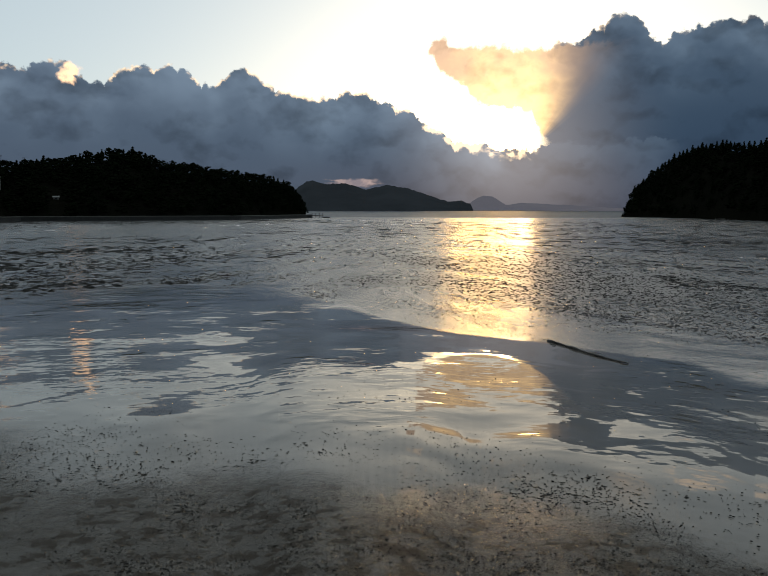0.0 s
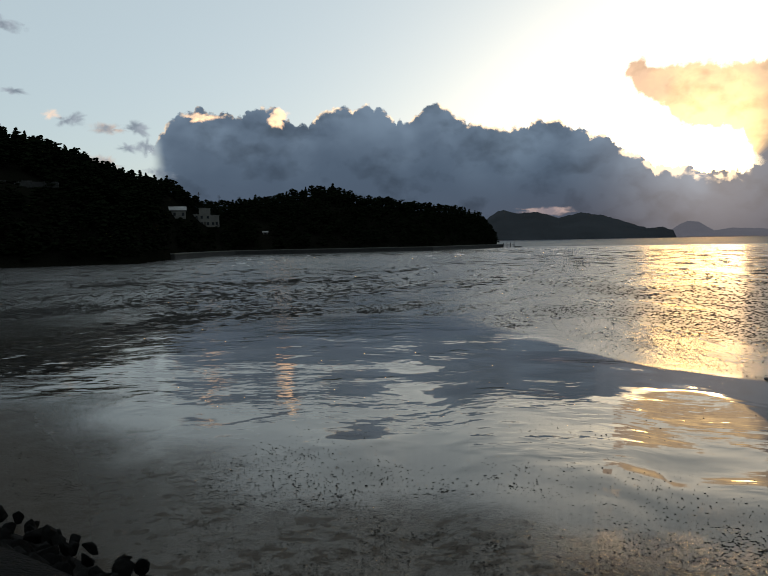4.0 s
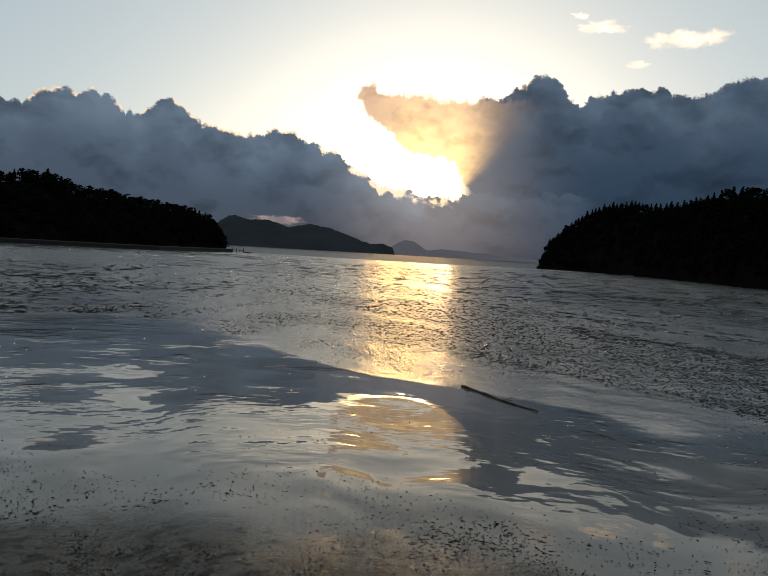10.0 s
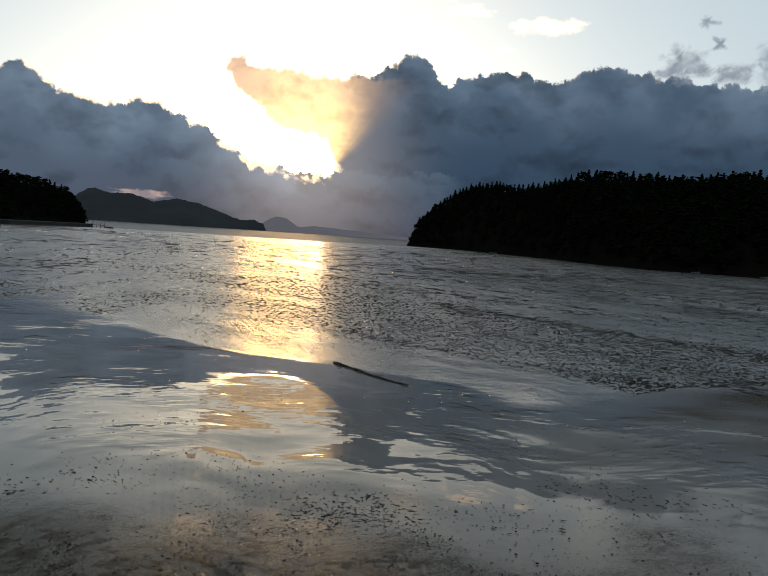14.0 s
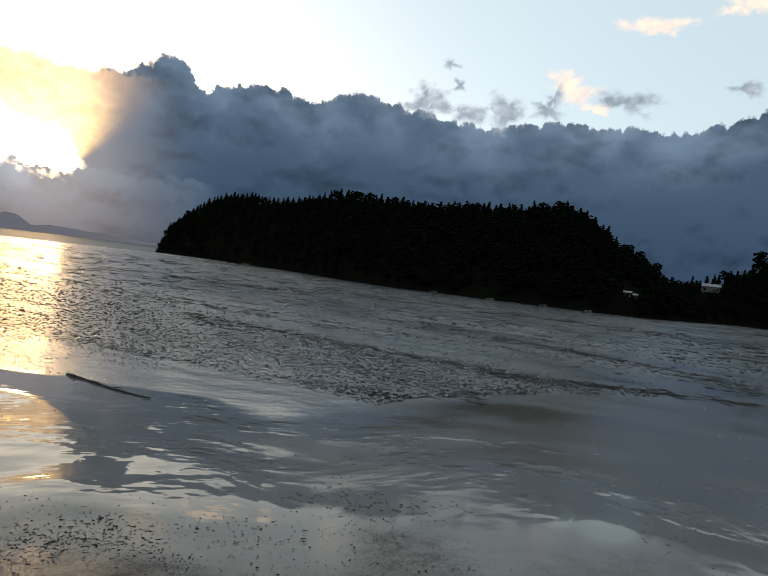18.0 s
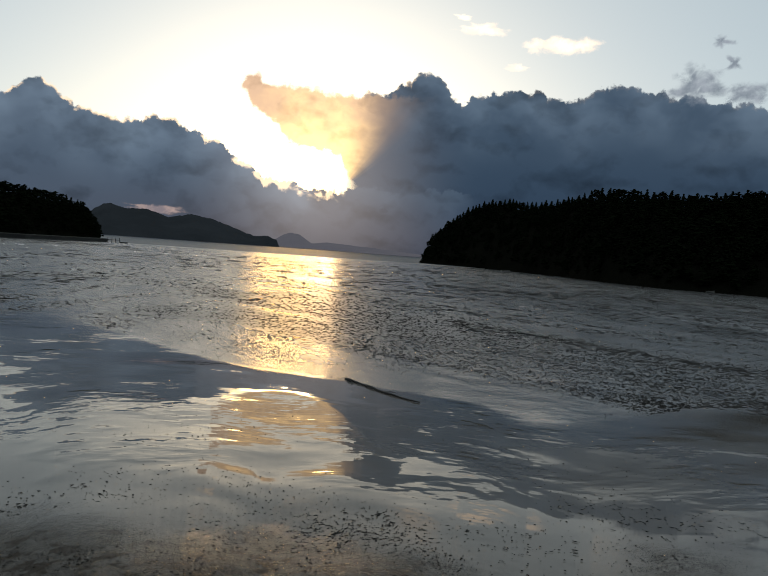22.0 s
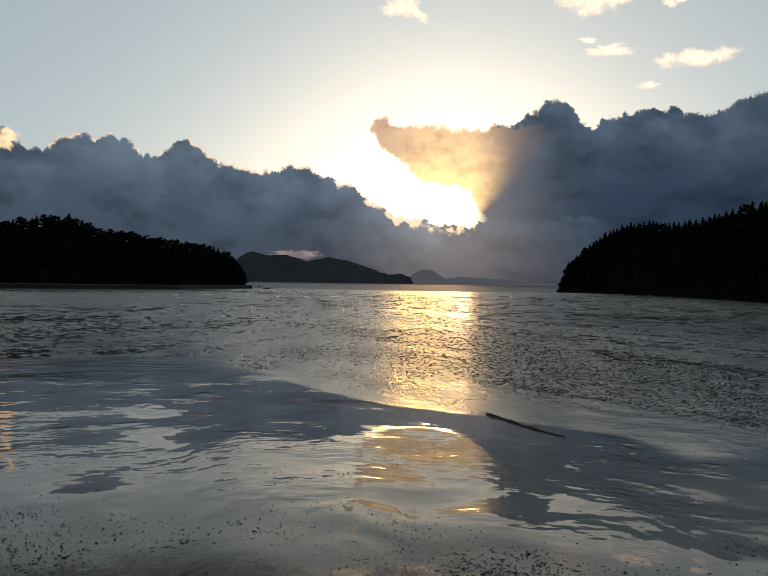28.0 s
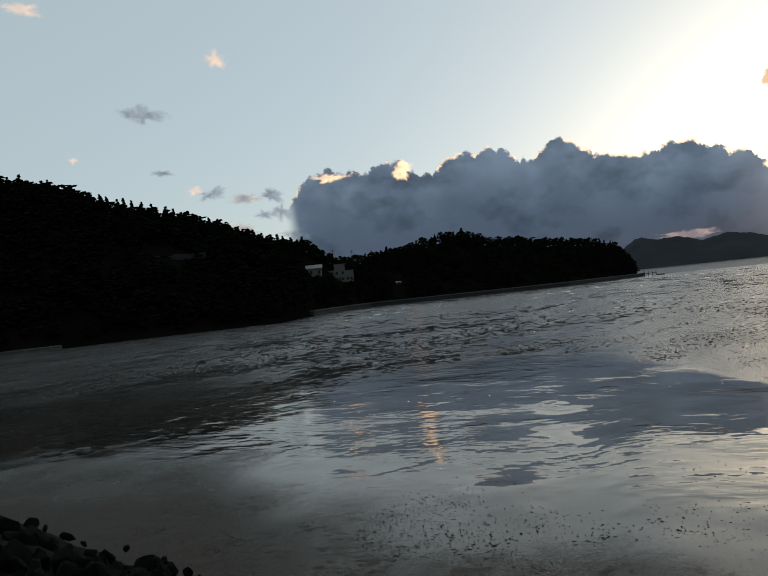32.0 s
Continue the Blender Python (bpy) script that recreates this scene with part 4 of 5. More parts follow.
woods("woods_west", "dense dark pine woods on the hillside", HILL_L, -62, -6.6, 3300, 0.4, 1,
      clear=((-32.3, -28.3, 0.22, 0.58), (-25.3, -24.1, 0.0, 0.4), (-43.8, -40.0, 0.26, 0.42)))
woods("woods_east", "dense dark conifer woods on the headland", HILL_R, 17.4, 66, 3000, 0.7, 2, clear=((52.6, 54.0, 0.0, 0.3), (57.8, 59.6, 0.3, 1.0)))

# ---------------------------------------------------------------- houses and shore works


def on_hill(hill, az, s):
    R, Z = hill.at(np.array([az]), np.array([s]))
    return on_polar(az, R[0], Z[0]), float(R[0])


def facing(place, az, sink=0.3):
    """A frame of reference at place whose -y side faces the bay."""
    return Matrix.Translation((float(place[0]), float(place[1]), float(place[2]) - sink)) @ Matrix.Rotation(radians(-az), 4, "Z")


def tall_glass():
    t = Tree("dark_window_glass")
    return t.surface((0.02, 0.022, 0.025), 0.12, None, **{"IOR": 1.5})


GLASS = tall_glass()
STONE = plain("dark_sea_wall_stone", (0.008, 0.008, 0.008), (0.022, 0.022, 0.021), 0.85, 0.8, 0.6)
PALE_ROOF = plain("pale_metal_roof", (0.11, 0.11, 0.11), (0.19, 0.19, 0.185), 0.5, 0.4)


def window(parent, x, y, z, w, h):
    bm = bmesh.new()
    box(bm, x - w / 2 - 0.06, x + w / 2 + 0.06, y - 0.07, y + 0.02, z - 0.06, z + h + 0.06)
    frame_ = part("window_frame", bm, WHITEWASH, parent)
    bm = bmesh.new()
    box(bm, x - w / 2, x + w / 2, y - 0.09, y - 0.03, z, z + h)
    part("pane", bm, GLASS, frame_)


def stepped_house(m):
    """White three-block house with a taller middle."""
    top = tagged(new("white_house"), "pale stepped concrete house among dark trees", "house")
    top.matrix_world = m
    for x0, x1, y0, y1, h in ((-5.6, -2.2, 0, 7, 5.0), (-2.2, 2.2, -0.4, 7, 7.4), (2.2, 5.6, 0.3, 7, 4.6)):
        bm = bmesh.new()
        box(bm, x0, x1, y0, y1, 0, h, 0.04)
        wall = part("wall", bm, WHITEWASH, top)
        bm = bmesh.new()
        box(bm, x0 - 0.15, x1 + 0.15, y0 - 0.15, y1 + 0.15, h, h + 0.25, 0.03)
        part("parapet", bm, CONCRETE, top)
        for k in range(int(h // 2.5)):
            for x in np.linspace(x0 + 1.0, x1 - 1.0, 2):
                window(top, float(x), y0, 0.9 + 2.5 * k, 0.9, 1.1)
    bm = bmesh.new()
    box(bm, -0.5, 0.5, -0.48, -0.38, 0, 2.1)
    part("door", bm, DARKWOOD, top)
    return top


def low_house(m, wide, deep, high, pitch, label, roof):
    top = tagged(new("house"), label, "house")
    top.matrix_world = m
    bm = bmesh.new()
    box(bm, -wide / 2, wide / 2, 0, deep, 0, high, 0.03)
    part("wall", bm, WHITEWASH, top)
    bm = bmesh.new()
    e, x = 0.35, wide / 2 + 0.35
    prof = [(-e, high - 0.05), (deep / 2, high + pitch), (deep + e, high - 0.05), (deep + e, high + 0.12), (deep / 2, high + pitch + 0.18), (-e, high + 0.12)]
    ends = [[bm.verts.new((sx, y, z)) for y, z in prof] for sx in (-x, x)]
    bm.faces.new(ends[0])
    bm.faces.new(ends[1][::-1])
    for k in range(6):
        bm.faces.new((ends[0][k], ends[1][k], ends[1][(k + 1) % 6], ends[0][(k + 1) % 6]))
    bmesh.ops.recalc_face_normals(bm, faces=bm.faces)
    part("roof", bm, roof, top)
    for xx in np.linspace(-wide / 2 + 0.9, wide / 2 - 0.9, max(2, int(wide // 2.2))):
        window(top, float(xx), 0, high * 0.35, 0.8, min(1.1, high * 0.45))
    return top


spot, _ = on_hill(HILL_L, -29.2, 0.42)
stepped_house(facing(spot, -29.2, 0.8))
spot, _ = on_hill(HILL_L, -31.4, 0.36)
low_house(facing(spot, -31.4, 0.5), 7.5, 6, 2.9, 1.3, "low pale house with a shallow roof on the slope", PALE_ROOF)
spot, _ = on_hill(HILL_L, -24.7, 0.22)
low_house(facing(spot, -24.7, 0.4), 1.9, 2.0, 1.2, 0.4, "tiny pale hut among dark trees", PALE_ROOF)
spot, _ = on_hill(HILL_R, 58.7, 0.62)
low_house(facing(spot, 58.7, 0.4), 6.5, 5, 2.6, 1.1, "low house with a pale roof on the rise", PALE_ROOF)
spot, _ = on_hill(HILL_R, 53.1, 0.18)
low_house(facing(spot, 53.1, 0.3), 1.8, 1.8, 1.3, 0.4, "small pale shed at the wood's edge", PALE_ROOF)
spot, _ = on_hill(HILL_R, 53.7, 0.18)
low_house(facing(spot, 53.7, 0.3), 1.3, 1.5, 1.2, 0.4, "small pale shed at the wood's edge", PALE_ROOF)


def terrace_wall(m, length):
    top = tagged(new("terrace_wall"), "long dim grey retaining wall in the woods", "wall")
    top.matrix_world = m
    rnd = random.Random(3)
    x = -length / 2
    while x < length / 2:
        w = rnd.uniform(2.4, 3.6)
        bm = bmesh.new()
        box(bm, x, x + w - 0.05, 0, 0.5, -0.5, rnd.uniform(0.9, 1.3), 0.03)
        part("panel", bm, STONE, top)
        x += w
    return top


spot, _ = on_hill(HILL_L, -42.0, 0.36)
terrace_wall(facing(spot, -42.0, 0.2), 15.0)


def pole(m, tall, label):
    top = tagged(new("utility_pole"), label, "pole", "utility poles")
    top.matrix_world = m
    bm = bmesh.new()
    tube(bm, [(0, 0, 0), (0, 0, tall * 0.5), (0, 0, tall)], [0.17, 0.14, 0.11], 8)
    part("post", bm, DARKWOOD, top)
    for z in (0.93, 0.86):
        bm = bmesh.new()
        box(bm, -0.8, 0.8, -0.05, 0.05, tall * z - 0.05, tall * z + 0.06)
        arm = part("crossarm", bm, DARKWOOD, top)
        for x in (-0.7, -0.25, 0.25, 0.7):
            bm = bmesh.new()
            tube(bm, [(x, 0, tall * z + 0.05), (x, 0, tall * z + 0.14), (x, 0, tall * z + 0.2)], [0.05, 0.06, 0.03], 6)
            part("insulator", bm, CONCRETE, arm)


for az, s, tall in ((-29.6, 0.96, 8.6), (-28.1, 0.97, 8.4), (-26.6, 0.97, 7.2)):
    spot, _ = on_hill(HILL_L, az, s)
    pole(facing(spot, az, 0.4), tall, "dark wooden utility pole above the trees")
spot, _ = on_hill(HILL_R, 60.6, 0.72)
pole(facing(spot, 60.6, 0.3), 6.5, "thin pale utility pole on the rise")

# the big lone tree on the right-hand rise
_rnd = random.Random(77)
spot, _ = on_hill(HILL_R, 61.6, 0.92)
lone = plant(5, float(spot[0]), float(spot[1]), float(spot[2]) - 0.2, 11.5, _rnd)
tagged(lone, "tall spreading dark tree alone on the rise", "tree")


def shore_strip(name, label, lo, hi, table, out, base, high, thick, mat, cap):
    """A wall along the shore at the given angles round the bay, with its coping laid in lengths."""
    top = tagged(new(name), label, "sea wall")
    az = np.arange(lo, hi + 0.01, 0.9)
    r = curve(az, table) - out
    for k in range(len(az) - 1):
        p, q = on_polar(az[k], r[k], 0.0), on_polar(az[k + 1], r[k + 1], 0.0)
        along = Vector(q - p)
        m = Matrix.Translation(Vector(p)) @ along.to_track_quat("X", "Z").to_matrix().to_4x4()
        n = along.length
        bm = bmesh.new()
        box(bm, 0, n - 0.04, 0, thick, base, high, 0.04)
        bmesh.ops.transform(bm, matrix=m, verts=bm.verts)
        part("wall_length", bm, mat, top)
        bm = bmesh.new()
        box(bm, 0, n - 0.06, -0.15, thick + 0.1, high + 0.004, high + 0.26, 0.03)
        bmesh.ops.transform(bm, matrix=m, verts=bm.verts)
        part("coping", bm, cap, top)
    return top


shore_strip("sea_wall", "long dark sea wall with pale concrete coping", -31.5, -6.2, SHORE_L, 4.0, -0.3, 1.55, 1.2, STONE, CONCRETE)
shore_strip("slipway_wall", "low pale concrete wall at the foot of the hill", -58, -49.2, SHORE_L, 3.0, -0.3, 0.55, 1.4, CONCRETE, CONCRETE)


def jetty():
    """Small landing stage at the wall's end."""
    p = on_polar(-6.1, 388.0, 0.0)
    top = tagged(new("jetty"), "small dark timber jetty at the end of the sea wall", "jetty")
    top.matrix_world = facing(p, -6.1, 0.0)
    bm = bmesh.new()
    box(bm, -1.5, 4.6, -1.2, 1.2, 1.25, 1.5, 0.03)
    part("deck", bm, DARKWOOD, top)
    for x in (-1.2, 0.7, 2.5, 4.3):
        for y in (-1.05, 1.05):
            bm = bmesh.new()
            tube(bm, [(x, y, -0.3), (x, y, 1.2), (x, y, 2.5)], [0.14, 0.13, 0.12], 8)
            part("post", bm, DARKWOOD, top)
    bm = bmesh.new()
    box(bm, 4.6, 8.2, -1.4, 1.4, -0.2, 0.6, 0.1)
    part("step", bm, STONE, top)


jetty()


def boat(az, r, long, turn, label):
    """A small open boat drawn up on the mud."""
    top = tagged(new("rowing_boat"), label, "boat", "boats along the shore")
    top.matrix_world = Matrix.Translation(on_polar(az, r, 0.0)) @ Matrix.Rotation(radians(-az + turn), 4, "Z")
    n = 9
    bm = bmesh.new()
    outer, inner = [], []
    for k in range(n):
        s = k / (n - 1)
        w = 0.36 * long * 0.5 * (math.sin(math.pi * min(1, s * 0.62 + 0.38)) ** 0.8 + 0.02)
        x, h = (s - 0.5) * long, 0.5 + 0.22 * s * s
        ring = [(-w, h), (-w * 0.86, 0.22), (0, 0.0 + 0.18 * s * s), (w * 0.86, 0.22), (w, h)]
        outer.append([bm.verts.new((x, y, z)) for y, z in ring])
        inner.append([bm.verts.new((x, y * 0.9, z + (0.05 if 0 < i < 4 else 0.0))) for i, (y, z) in enumerate(ring)])
    for rows_, flip in ((outer, False), (inner, True)):
        for a, b in zip(rows_, rows_[1:]):
            for i in range(4):
                f = (a[i], a[i + 1], b[i + 1], b[i])
                bm.faces.new(f[::-1] if flip else f)
    for a, b in ((0, 0), (4, 4)):
        for k in range(n - 1):
            bm.faces.new((outer[k][a], outer[k + 1][a], inner[k + 1][b], inner[k][b]))
    bm.faces.new([v for v in outer[0]])
    bmesh.ops.recalc_face_normals(bm, faces=bm.faces)
    part("hull", bm, WHITEWASH, top)
    for s in (-0.22, 0.1):
        bm = bmesh.new()
        box(bm, s * long - 0.12, s * long + 0.12, -0.28 * long * 0.5, 0.28 * long * 0.5, 0.36, 0.41)
        part("thwart", bm, DARKWOOD, top)


for az, r, long, turn in ((23.9, 352, 3.8, 4), (38.6, 203, 2.0, 10), (43.0, 201, 2.2, -6), (47.1, 200, 1.8, 14), (50.5, 200, 2.6, 60)):
    boat(az, r, long, turn, "small pale boat drawn up on the muddy shore")

# ---------------------------------------------------------------- things lying on the flat


def branch():
    """The long sodden branch at the pool's edge."""
    a, b = on_polar(12.1, 22.7, 0.0), on_polar(18.0, 19.6, 0.0)
    rnd = random.Random(8)
    pts, rad = [], []
    for k in range(17):
        s = k / 16
        p = Vector(a) * (1 - s) + Vector(b) * s
        p.z = float(ground_z(math.degrees(math.atan2(p.x, p.y)), math.hypot(p.x, p.y)))
        p += Vector((0.03 * math.sin(s * 7), 0.05 * math.sin(s * 5 + 1), 0.010 + 0.008 * math.sin(s * 21)))
        pts.append(p)
        rad.append((0.044 - 0.022 * s) * rnd.uniform(0.75, 1.3))
    top = tagged(new("driftwood_branch"), "long dark sodden branch lying along the pool's edge", "driftwood")
    bm = bmesh.new()
    tube(bm, pts, rad, 8)
    stem = part("stem", bm, DARKWOOD, top)
    for k in (2, 5, 9):
        bm = bmesh.new()
        q = pts[k] + Vector((rnd.uniform(-0.3, 0.3), rnd.uniform(-0.3, 0.3), rnd.uniform(0.02, 0.07)))
        tube(bm, [pts[k], (pts[k] + q) / 2 + Vector((0, 0, 0.02)), q], [0.022, 0.015, 0.006], 5)
        part("twig", bm, DARKWOOD, stem)


branch()


PELLET = plain("dark_mud_pellets", (0.007, 0.006, 0.005), (0.026, 0.022, 0.018), 0.5, 30.0, **{"Specular IOR Level": 0.12})


OCTA_V = np.array([(1, 0, 0), (0, 1, 0), (-1, 0, 0), (0, -1, 0), (0, 0, 1), (0, 0, -1)], float)
OCTA_F = np.array([(0, 1, 4), (1, 2, 4), (2, 3, 4), (3, 0, 4), (1, 0, 5), (2, 1, 5), (3, 2, 5), (0, 3, 5)])


def lift(x, y):
    """Height of the ripples on the open flat."""
    r, az = np.hypot(x, y), np.degrees(np.arctan2(x, y))
    e, edge = -np.degrees(np.arctan(EYE / r)), curve(az, POOL_EDGE)
    return ground_z(az, r) + np.where((e > edge) & (e < -1.0), rippled(x, y, r, e, edge), 0.0)


def scatter(name, label, spots, flat, mat, seed, small=False):
    rnd = random.Random(seed)
    vs, fs, base = [], [], 0
    V0, F0 = (ICO_V, ICO_F) if not small else (OCTA_V, OCTA_F)
    grounds = lift(np.array([p[0] for p in spots]), np.array([p[1] for p in spots]))
    for (x, y, size, long), ground in zip(spots, grounds):
        jag = np.array([[rnd.uniform(0.65, 1.35)] for _ in range(len(V0))])
        v = V0 * jag * np.array([size * long, size, size * flat])
        a = rnd.uniform(-0.4, 0.4) - math.atan2(x, y)
        c, q = math.cos(a), math.sin(a)
        vs.append(np.stack([v[:, 0] * c - v[:, 1] * q + x, v[:, 0] * q + v[:, 1] * c + y, v[:, 2] + size * flat * 0.3 - 0.008 + ground], -1))
        fs.append(F0 + base)
        base += len(v)
    me = mesh_of(name, np.concatenate(vs), np.concatenate(fs), mat, False)
    return tagged(new(name, me), label, "mud", kind="stuff")


def pellet_spots():
    rnd, out = random.Random(21), []
    n = 60000
    el = 12.0 + 18 * np.array([rnd.random() for _ in range(n)]) ** 0.8
    az = np.array([rnd.uniform(-58, 66) for _ in range(n)])
    P = on_polar(az, reach(az, el), 0.0)
    dense = fbm(P[:, 0] * 0.5, P[:, 1] * 0.5, 71, 4)
    for k in range(n):
        x, y = float(P[k, 0]), float(P[k, 1])
        if rnd.random() > max(0.11, (dense[k] - 0.42) * (3.6 if -el[k] < curve(az[k], DAMP_EDGE) + 3.0 else 1.0)) or y < toe(x) + 0.2:
            continue
        size = rnd.uniform(0.005, 0.010) if rnd.random() < 0.88 else rnd.uniform(0.010, 0.016)
        out.append((x, y, size, rnd.uniform(0.8, 1.5)))
    return out


scatter("mud_pellets", "scattered dark mud pellets and snails on the wet flat", pellet_spots(), 0.6, PELLET, 1)


CREST = plain("rippled_mud_crests", (0.007, 0.0065, 0.006), (0.022, 0.02, 0.018), 0.5, 3.0, **{"Specular IOR Level": 0.15})


# drawn-out lanes of ripples: azimuth and angle under the horizon along each, spread, count, least and greatest size
LANES = [(((19.7, -4.9), (32, -5.9), (46, -6.7), (63, -6.1)), 0.10, 1100, 0.0004, 0.0010),
         (((29.3, -1.9), (41, -2.0), (55, -2.1), (62.5, -2.2)), 0.12, 500, 0.0004, 0.0009),
         (((17.9, -2.25), (29.3, -2.3)), 0.10, 200, 0.0004, 0.0009),
         (((24, -6.6), (29.2, -7.3), (40, -8.6), (44, -9.1)), 0.30, 700, 0.0004, 0.0008),
         (((38, -3.7), (42.6, -3.95), (57.7, -4.7), (62.8, -5.1)), 0.14, 600, 0.0004, 0.0009),
         (((20, -5.2), (26.7, -5.8), (37, -6.7), (52, -6.8)), 0.25, 900, 0.0004, 0.0009),
         (((15, -6.2), (22, -7.6), (30, -9.6)), 0.5, 900, 0.0003, 0.0007),
         (((-52, -5.6), (-43.6, -4.5), (-34.8, -4.3), (-25.5, -3.8)), 0.28, 420, 0.0005, 0.0013),
         (((-51.5, -8.4), (-44, -7.7), (-36.8, -6.6), (-30, -5.3)), 0.55, 520, 0.0006, 0.0015),
         (((-34, -5.7), (-28.7, -5.4), (-20.7, -5.3)), 0.24, 300, 0.0005, 0.0012),
         (((-38.8, -2.7), (-28.5, -3.0), (-16, -2.9)), 0.14, 420, 0.0005, 0.0011),
         (((-52, -8.2), (-48.9, -8.0), (-42.6, -8.7), (-36.4, -7.9)), 0.40, 300, 0.0006, 0.0015),
         (((-24, -4.0), (-14, -3.7), (-6, -3.2)), 0.30, 300, 0.0004, 0.0009)]


def dash_spots():
    """Short crests of mud that stand out of the film all over the open flat, thickest along the seaward lanes."""
    rnd, out = random.Random(33), []
    n = 200000
    el = np.array([0.75 + 10.8 * rnd.random() for _ in range(n)])
    az = np.array([rnd.uniform(-54, 68) for _ in range(n)])
    edge = -curve(az, POOL_EDGE)
    R = EYE / np.tan(np.radians(el))
    P = on_polar(az, R, 0.0)
    x, y = P[:, 0], P[:, 1]
    lane = lanes_at(x, y)
    speck = fbm(x * 0.8, y * 0.5, 5, 3)
    for k in range(n):
        if el[k] > edge[k] - 0.12 or rnd.random() > (0.07 + lane[k] * 0.62 + (speck[k] - 0.5) * 0.5) * min(1.0, (el[k] / 4.5) ** 1.5):
            continue
        r = float(R[k])
        size = r * rnd.uniform(0.00025, 0.0006) * (0.8 + 0.5 * float(lane[k])) + 0.002
        out.append((float(x[k]), float(y[k]), size, rnd.uniform(1.6, 4.2)))
    # broad broken crests along the near shore, and the drawn-out lanes of the headland side
    m = 60000
    el = np.array([2.0 + 7.8 * rnd.random() for _ in range(m)])
    az = np.array([rnd.uniform(-56, 66) for _ in range(m)])
    R = EYE / np.tan(np.radians(el))
    P = on_polar(az, R, 0.0)
    x, y = P[:, 0], P[:, 1]
    left = fbm(y * 0.03, x * 0.16, 29, 3)
    ridge = np.abs(fbm((x * 0.5 - y * 0.866) * 0.006, (x * 0.866 + y * 0.5) * 0.16, 17, 3) - 0.5)
    for k in range(m):
        if az[k] < -8:
            ok = rnd.random() < (left[k] - 0.47) * 2.4 * min(1.0, (-8 - az[k]) / 14) and el[k] < 9.0
            size, long = rnd.uniform(0.00035, 0.0008), rnd.uniform(5, 12)
        else:
            ok = az[k] > 11 and rnd.random() < 0.5 * math.exp(-((ridge[k] / 0.02) ** 2)) and el[k] < 8.6
            size, long = rnd.uniform(0.0004, 0.0009), rnd.uniform(4, 10)
        if ok and el[k] < -float(curve(az[k], POOL_EDGE)) + (2.5 if az[k] < -25 else -0.3):
            out.append((float(x[k]), float(y[k]), float(R[k]) * size, long))
    for line, spread, count, low, top in LANES:
        a0, a1 = line[0][0], line[-1][0]
        for _ in range(count):
            a = rnd.uniform(a0, a1)
            e = float(curve(a, line)) + rnd.gauss(0, spread) + 0.025 * math.sin(a * 1.7)
            r = EYE / math.tan(radians(max(0.8, -e)))
            p = on_polar(a, r, 0.0)
            out.append((float(p[0]), float(p[1]), r * rnd.uniform(low, top) * (0.85 if a < 0 else 0.7), rnd.uniform(5, 12) if a < 0 else rnd.uniform(6, 16)))
    # thin level lines of wet sand far out
    for _ in range(4600):
        a, e = rnd.uniform(-54, 66), 0.75 + 2.6 * rnd.random() ** 1.3
        r = EYE / math.tan(radians(e))
        p = on_polar(a, r, 0.0)
        if fbm(np.array([p[0] * 0.02]), np.array([p[1] * 0.03]), 3, 2)[0] > 0.42:
            out.append((float(p[0]), float(p[1]), r * rnd.uniform(0.00025, 0.0006), rnd.uniform(8, 28)))
    return out


scatter("mud_crests", "short dark crests of rippled mud on the open flat", dash_spots(), 0.9, CREST, 2, True)


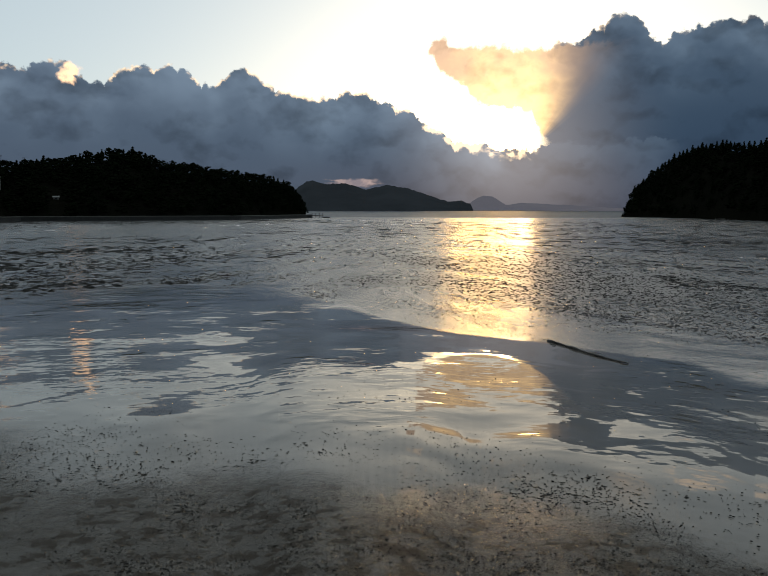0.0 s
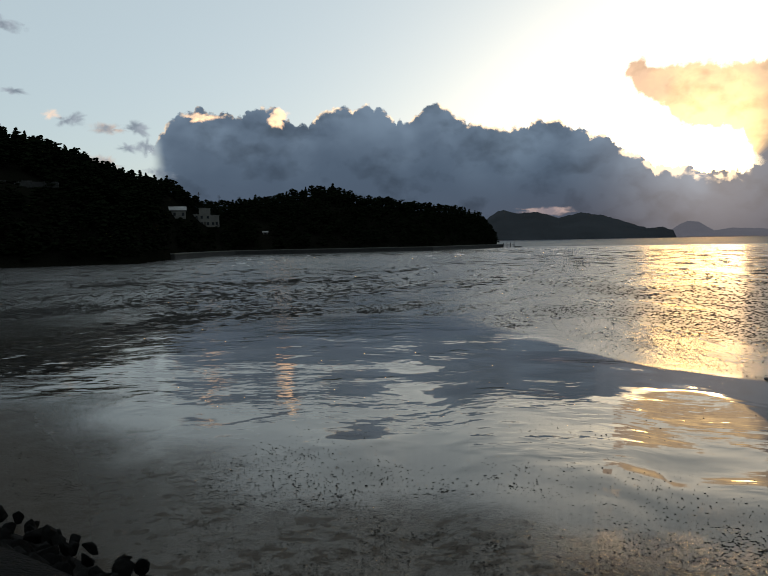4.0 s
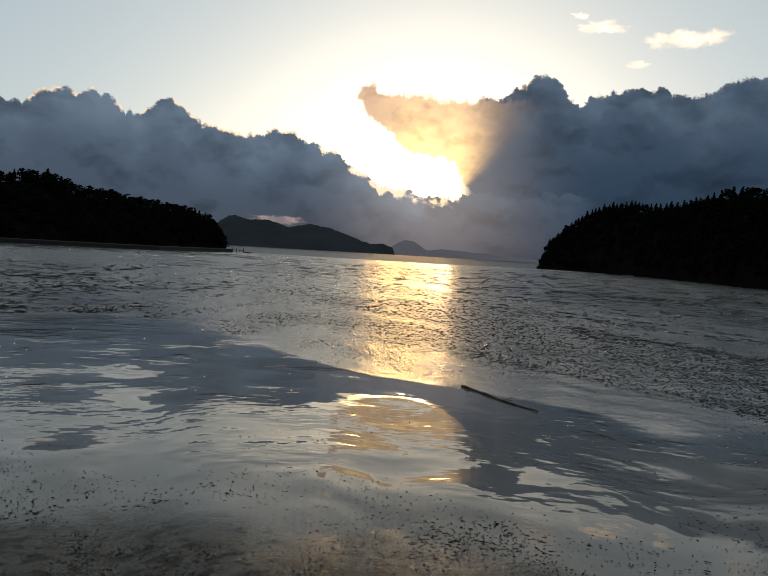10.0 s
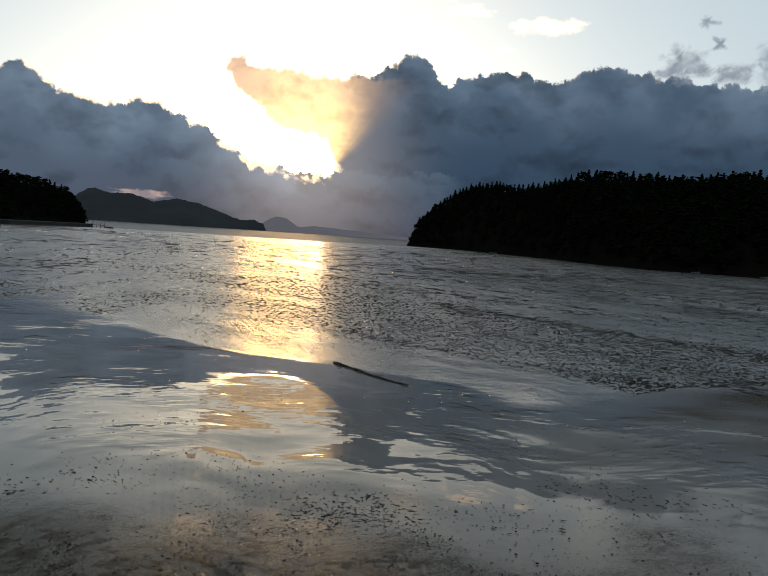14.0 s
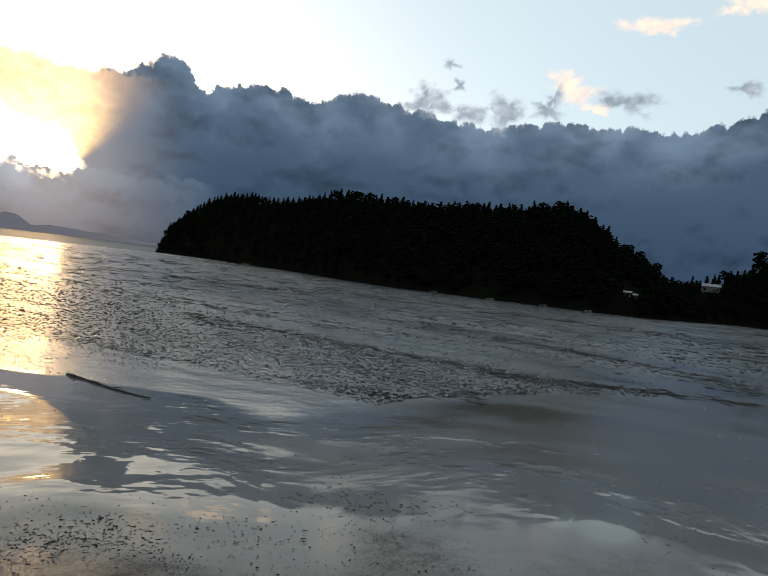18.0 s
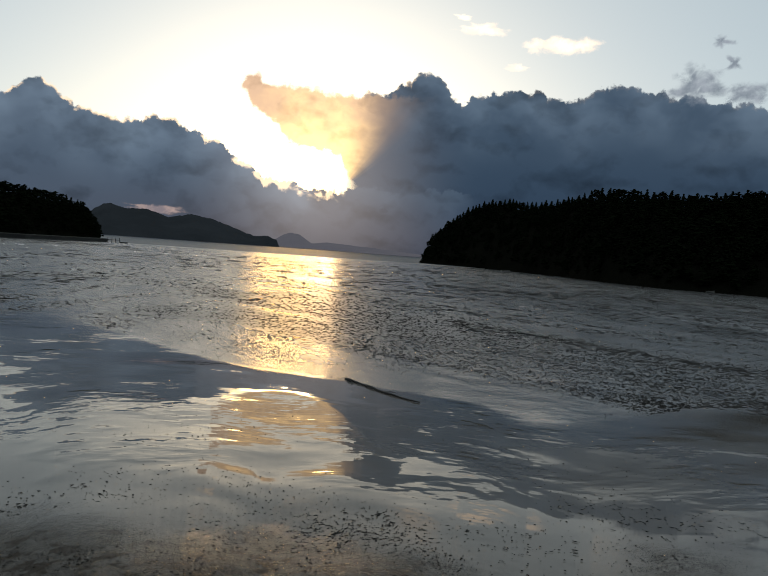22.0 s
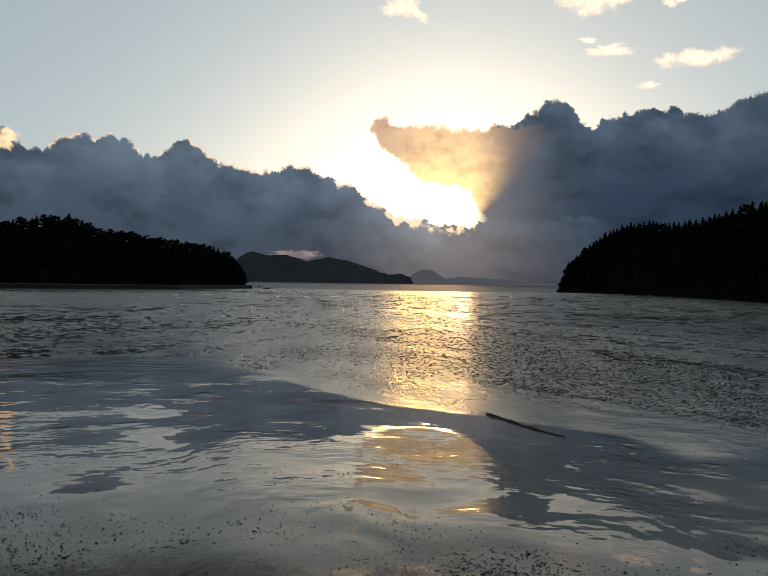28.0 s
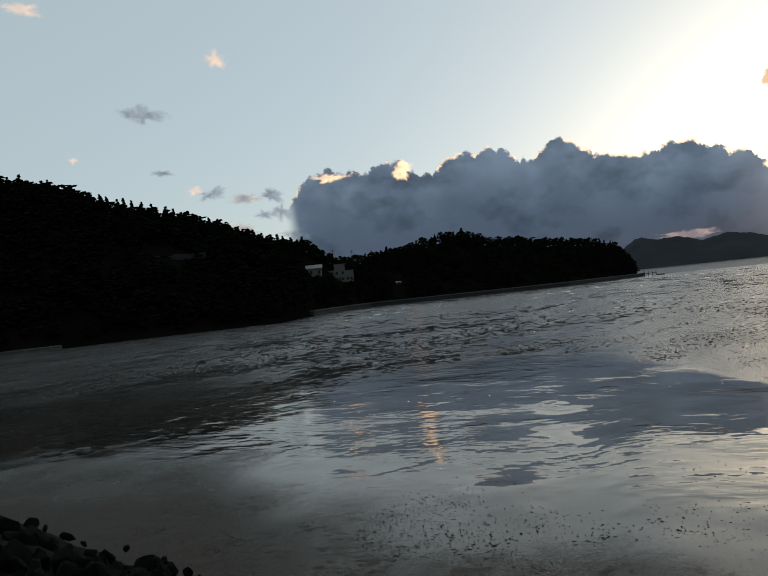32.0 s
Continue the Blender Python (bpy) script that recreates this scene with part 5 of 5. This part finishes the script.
def bar(az, el, long, wide, high, label, seed):
    """A low island of mud rising out of the film of water."""
    r = EYE / math.tan(radians(el))
    u, v = np.linspace(-1, 1, 40), np.linspace(-1, 1, 22)
    U, V = np.meshgrid(u, v)
    ang = np.arctan2(V, U)
    bound = 0.62 + 0.55 * fbm(np.cos(ang) * 2.2 + seed, np.sin(ang) * 2.2, seed, 4)
    d = bound - np.hypot(U, V)
    rag = fbm(U * 3 + seed, V * 4, seed + 5, 4) - 0.5
    Z = np.clip(d + rag * 0.9, -0.4, 0.5) * high * 2 - 0.03
    P = np.stack([U * long / 2, V * wide / 2, Z], -1)
    me = mesh_of("mud_bar", P.reshape(-1, 3), grid_faces(*U.shape), PELLET)
    ob = new("mud_bar", me)
    ob.matrix_world = Matrix.Translation(on_polar(az, r, 0.0)) @ Matrix.Rotation(radians(-az), 4, "Z")
    tagged(ob, label, "mud bar", "low mud bars on the flat")


for k, (az, el, long, wide) in enumerate(((59.4, 1.5, 14.0, 9.0), (61.8, 3.1, 8.0, 3.0), (62.5, 1.35, 18, 7), (6.7, 2.36, 1.9, 3.0), (48, 2.2, 16, 7), (38, 2.0, 16, 9))):
    bar(az, el, long, wide, 0.16, "low dark bar of mud rising out of the water film", k + 2)


def patch_spots():
    """Ragged patches where the mud breaks through the film in small dark flakes."""
    rnd, out = random.Random(44), []
    for az, el, long, wide, n in ((-14.0, 14.8, 0.8, 0.5, 60), (-7.9, 15.2, 1.0, 0.6, 90), (-8.0, 18.2, 0.5, 0.25, 30), (-16.5, 19.4, 0.9, 0.35, 50), (-10.6, 19.0, 0.8, 0.25, 40),
                                  (-30, 18.5, 2.2, 1.0, 160), (-26, 20.5, 2.6, 0.9, 220), (-13, 21.5, 2.2, 0.8, 160), (-4, 21.0, 1.8, 0.6, 120), (4, 21.5, 2.0, 0.5, 120), (13, 21.0, 2.0, 0.5, 120), (22, 20, 2.0, 0.6, 110), (30, 17.5, 2.2, 0.8, 120), (40, 17, 2.2, 0.7, 110), (50, 16.5, 2.4, 0.8, 100), (-38, 17, 2.0, 0.8, 110)):
        r = float(reach(az, el))
        a = radians(az)
        for _ in range(n):
            u, v = rnd.gauss(0, 0.5) * long, rnd.gauss(0, 0.5) * wide
            x, y = r * math.sin(a) + u * math.cos(a) + v * math.sin(a), r * math.cos(a) - u * math.sin(a) + v * math.cos(a)
            if fbm(np.array([x * 3]), np.array([y * 3]), 3, 2)[0] > 0.42 and y > toe(x) + 0.2:
                out.append((x, y, rnd.uniform(0.005, 0.017), rnd.uniform(1.2, 3.2)))
    return out


scatter("mud_flakes", "ragged patches of dark mud flakes in the shallow pool", patch_spots(), 0.28, PELLET, 3)
